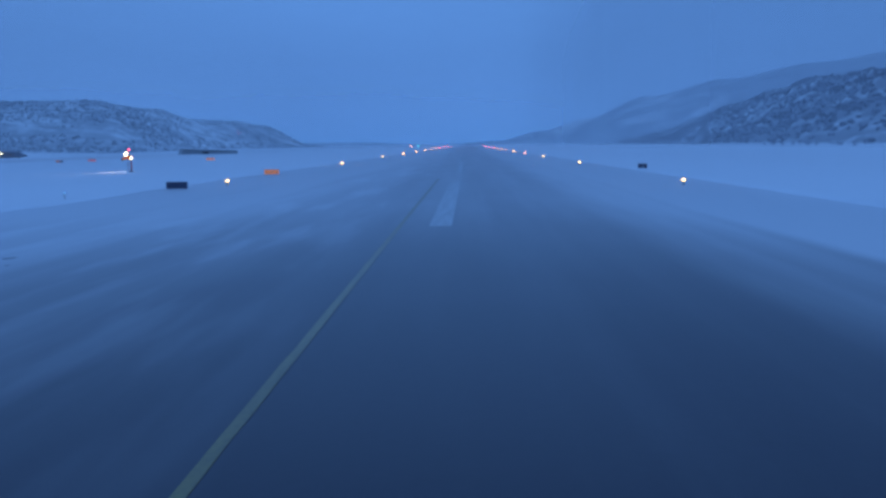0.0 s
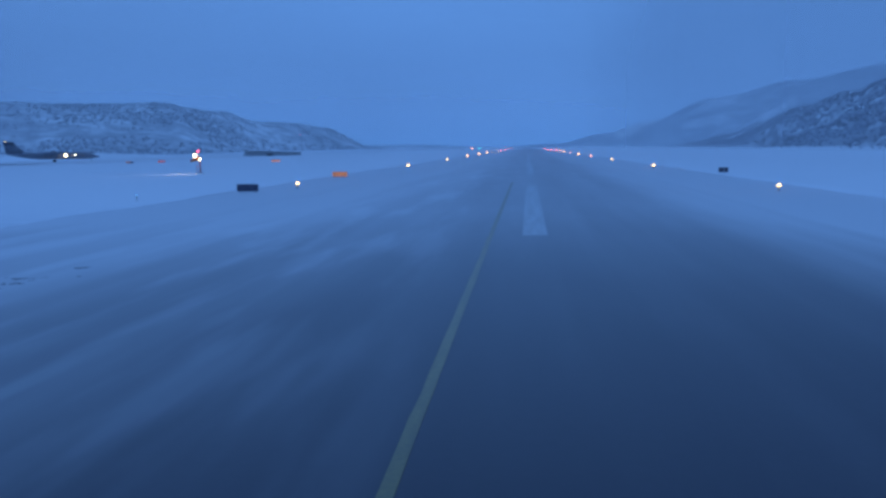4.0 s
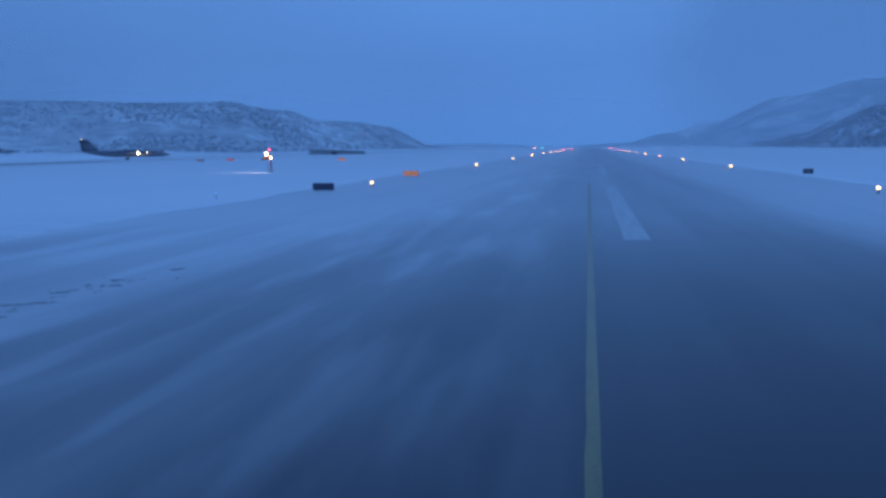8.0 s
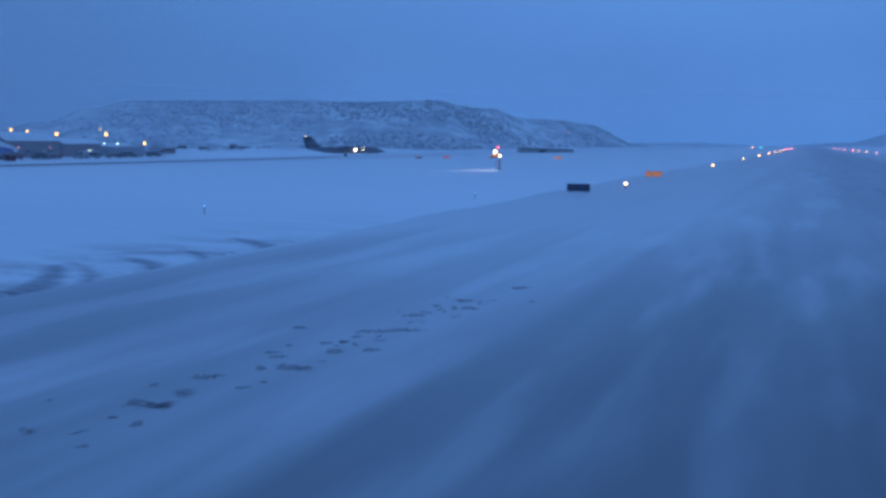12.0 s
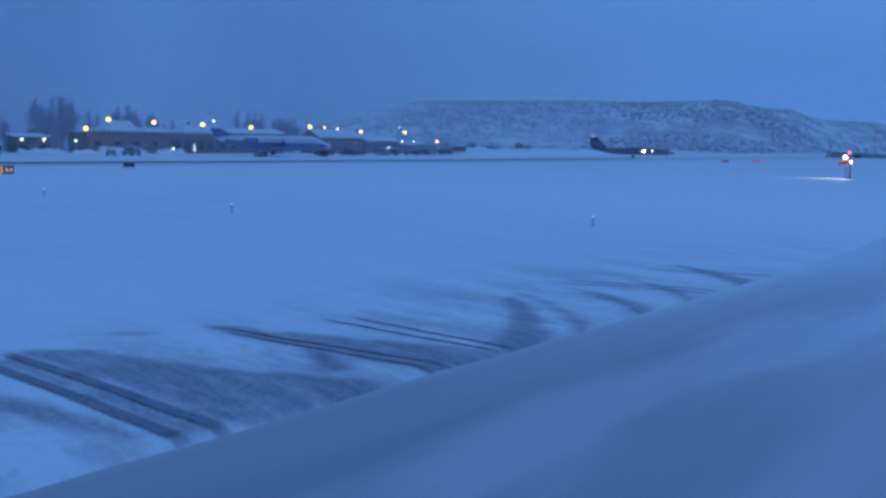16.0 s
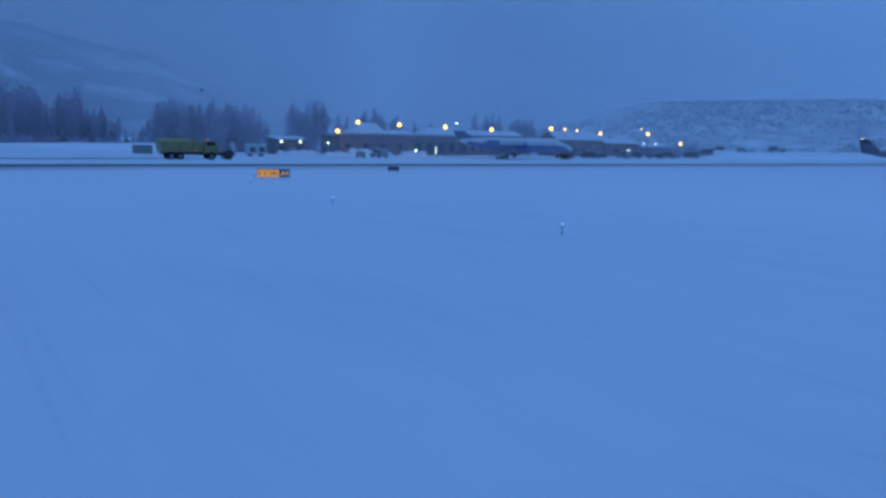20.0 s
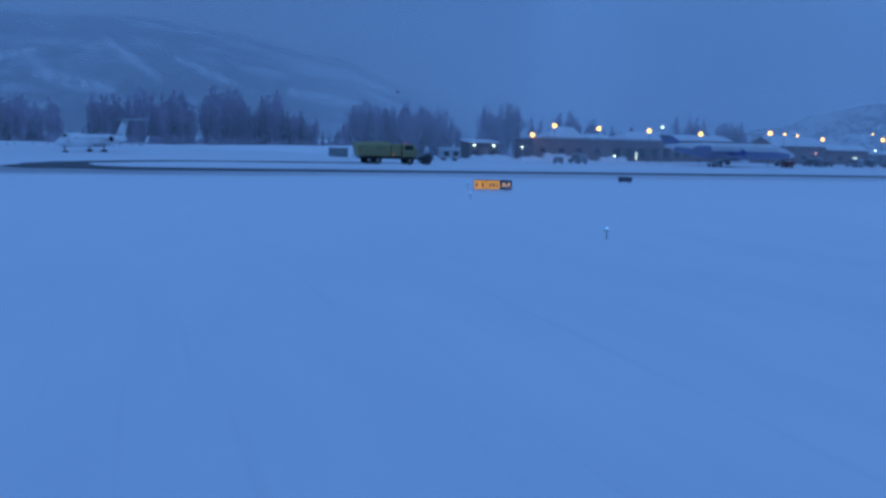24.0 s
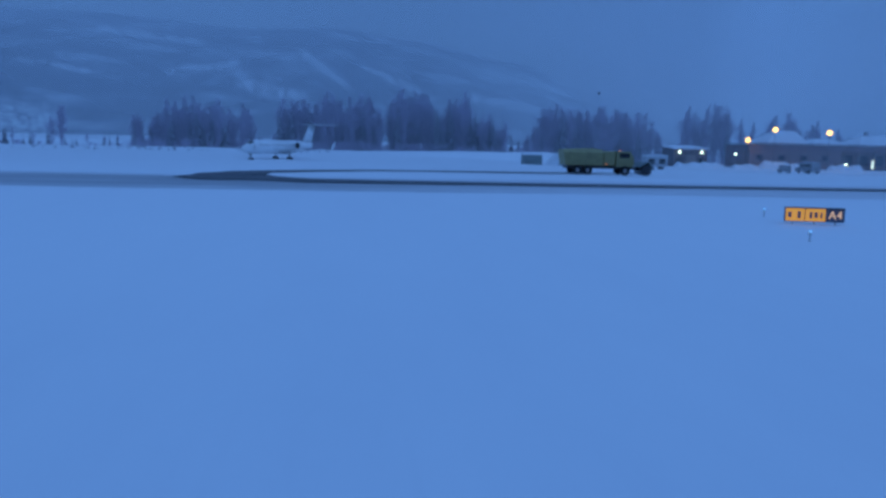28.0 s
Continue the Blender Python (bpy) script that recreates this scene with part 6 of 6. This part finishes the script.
def bare_tree(seed, h):
    rnd = random.Random(seed)
    t = thing("bare_tree", Matrix(), "tall bare winter tree with a dense dark crown of twigs", "tree", "trees behind the apron")
    b = bmesh.new()
    lean = Vector((rnd.uniform(-0.5, 0.5), rnd.uniform(-0.5, 0.5), h * 0.96))
    rod(b, (0, 0, -0.6), lean * 0.4, 0.22, 0.15, 8, False)
    rod(b, lean * 0.4, lean, 0.15, 0.03, 7, False)
    part("trunk", b, M_BARK, t)
    b = bmesh.new()
    for k in range(46):
        f = 0.04 + 0.90 * k / 46 + rnd.uniform(-0.02, 0.02)
        a = rnd.uniform(0, math.tau)
        up = rnd.uniform(1.1, 4.0)
        reach = (0.10 + 0.20 * min(1.0, f * 3)) * (1.08 - f) ** 0.7
        grow(b, lean * f, Vector((math.cos(a), math.sin(a), up)).normalized(), h * reach * rnd.uniform(0.55, 1.0), 0.05, 3 if f < 0.6 else 2, rnd, 0.020)
    part("crown", b, M_BARK, t, "tangle of bare branches")
    return t


def spruce(seed, h):
    rnd = random.Random(seed)
    t = thing("spruce_tree", Matrix(), "narrow dark spruce tree standing in snow", "tree", "trees behind the apron")
    part("trunk", rod(bmesh.new(), (0, 0, -0.6), (0, 0, h * 0.96), 0.20, 0.03, 7, False), M_BARK, t)
    b = bmesh.new()
    layers = int(h * 2.6)
    for i in range(layers):
        f = i / layers
        z = h * (0.06 + 0.92 * f)
        reach = (1 - f) ** 0.85 * h * 0.17 + 0.12
        for k in range(rnd.choice((7, 8, 9))):
            a = rnd.uniform(0, math.tau)
            L = reach * rnd.uniform(0.6, 1.2)
            d = Vector((math.cos(a), math.sin(a), 0))
            w = Vector((-d.y, d.x, 0)) * L * 0.30
            p0, p1 = Vector((0, 0, z + 0.15)), Vector((0, 0, z - L * rnd.uniform(0.2, 0.5))) + d * L
            mid = p0.lerp(p1, 0.55) + Vector((0, 0, 0.1))
            q = [b.verts.new(c) for c in (p0, mid + w, p1, mid - w, mid + Vector((0, 0, -0.18)))]
            b.faces.new((q[0], q[1], q[2]))
            b.faces.new((q[0], q[2], q[3]))
            b.faces.new((q[1], q[4], q[2]))
            b.faces.new((q[4], q[3], q[2]))
    part("crown", b, M_NEEDLE, t, "drooping dark needles")
    return t


tr = random.Random(21)
bare = [bare_tree(k, 13.0) for k in range(6)]
firs = [spruce(40 + k, 10.0) for k in range(4)]
used = set()


def plant(pool, x, y, size):
    k = tr.randrange(len(pool))
    m = on(x, y, tr.uniform(0, 360))
    src = pool[k]
    if (id(pool), k) not in used:
        used.add((id(pool), k))
        src.matrix_basis = m
        ob = src
    else:
        ob = copy_thing(src, m)
    ob.scale = (size * tr.uniform(0.85, 1.1), size * tr.uniform(0.85, 1.1), size)
    return ob


# stands by a stretch of y: (from, to, height of the tallest, bare trees and spruces to the metre)
STANDS = ((-110, -71, 4.0, 0.2, 0.5), (-69.5, -66.5, 6.0, 0.8, 0.6), (-62, -60, 4.5, 0.5, 0.8), (-57, -55, 9.8, 1.4, 0.6), (-54.6, -52, 4.0, 0.5, 1.0), (-46, -42, 3.6, 0.4, 0.8), (-38, -29.5, 8.6, 2.0, 0.6),
          (-29.5, -23, 13.4, 2.0, 0.6), (-23, -16.7, 12.8, 2.1, 0.6), (-16.7, -10, 11.6, 2.1, 0.8), (-10, -2, 4.5, 0.6, 0.6), (-1.7, 21.7, 14.5, 1.9, 0.7), (21.7, 26.6, 12.0, 0.9, 0.5), (26.5, 47.4, 16.0, 1.9, 0.7),
          (47.4, 53, 12.0, 1.7, 0.9), (53, 59, 9.5, 1.5, 1.0), (59, 63, 5.0, 0.8, 0.9), (63, 69, 9.0, 1.7, 0.9), (69, 86, 15.2, 2.0, 0.8), (86, 99.4, 14.4, 1.6, 1.2), (99.5, 110, 8.6, 0.9, 0.6),
          (110, 117, 16.6, 1.8, 0.4), (126, 137, 14.6, 0.9, 0.3), (137, 144, 13.0, 0.9, 0.4), (144, 153, 11.6, 0.8, 0.4), (177.6, 181, 11.0, 0.3, 0.8), (186.6, 198, 14.4, 1.5, 0.5), (205, 208, 9.6, 0.8, 0.8), (212, 240, 6.5, 0.4, 0.2))
for y0, y1, tall, nb, nf in STANDS:
    for k in range(max(1, round(nb * (y1 - y0)))):
        plant(bare, tr.uniform(-282, -256), tr.uniform(y0, y1), tall / 13.0 * tr.uniform(0.68, 1.04))
    for k in range(max(1, round(nf * (y1 - y0)))):
        plant(firs, tr.uniform(-268, -254), tr.uniform(y0, y1), tall / 10.0 * tr.uniform(0.4, 0.82))


def understorey(name, x0, x1, y0, y1, count, seed, low=1.0, high=3.2, material=None, label="low bare willow brush under the trees"):
    """Low tangled willow brush, joined."""
    r = random.Random(seed)
    bm = bmesh.new()
    for k in range(count):
        x, y = r.uniform(x0, x1), r.uniform(y0, y1)
        z, h = height(x, y) - 0.2, r.uniform(low, high)
        for q in range(7):
            a = r.uniform(0, math.tau)
            d = Vector((math.cos(a), math.sin(a), r.uniform(0.8, 2.4))).normalized()
            p = Vector((x, y, z))
            tip = p + d * h * r.uniform(0.6, 1.0)
            rod(bm, p, tip, 0.05, 0.02, 3, False)
            for w in range(3):
                s = p.lerp(tip, r.uniform(0.3, 0.9))
                rod(bm, s, s + (d + Vector((r.uniform(-1, 1), r.uniform(-1, 1), r.uniform(-0.2, 0.8)))).normalized() * h * 0.4, 0.035, 0.015, 3, False)
    me = bpy.data.meshes.new(name)
    bm.to_mesh(me)
    bm.free()
    me.materials.append(material or M_BARK)
    tagged(new(name, me), label, "brush", "", "stuff")


understorey("willow_brush", -282, -251, -38, 80, 680, 31, 1.0, 3.6)
understorey("field_edge_brush", -270, -251, -100, -38, 45, 37, 0.6, 1.8)
understorey("willow_brush_far", -282, -251, 84, 250, 260, 32)
understorey("hill_foot_brush", 108, 124, 140, 760, 90, 33, 0.8, 2.2, M_OAK, "bare brush along the foot of the snowy hill")
understorey("apron_brush", -243, -227, 236, 262, 90, 34, 2.0, 5.6, M_NEEDLE, "tall bare brush beside the apron buildings")
understorey("field_brush", -236, -214, 262, 345, 80, 35, 0.8, 2.4, M_NEEDLE, "low bare brush in the snow past the apron")
understorey("dry_grass", -240, -224, -80, 12, 150, 36, 0.25, 0.6, M_NEEDLE, "dry grass tips standing out of the snow bank")
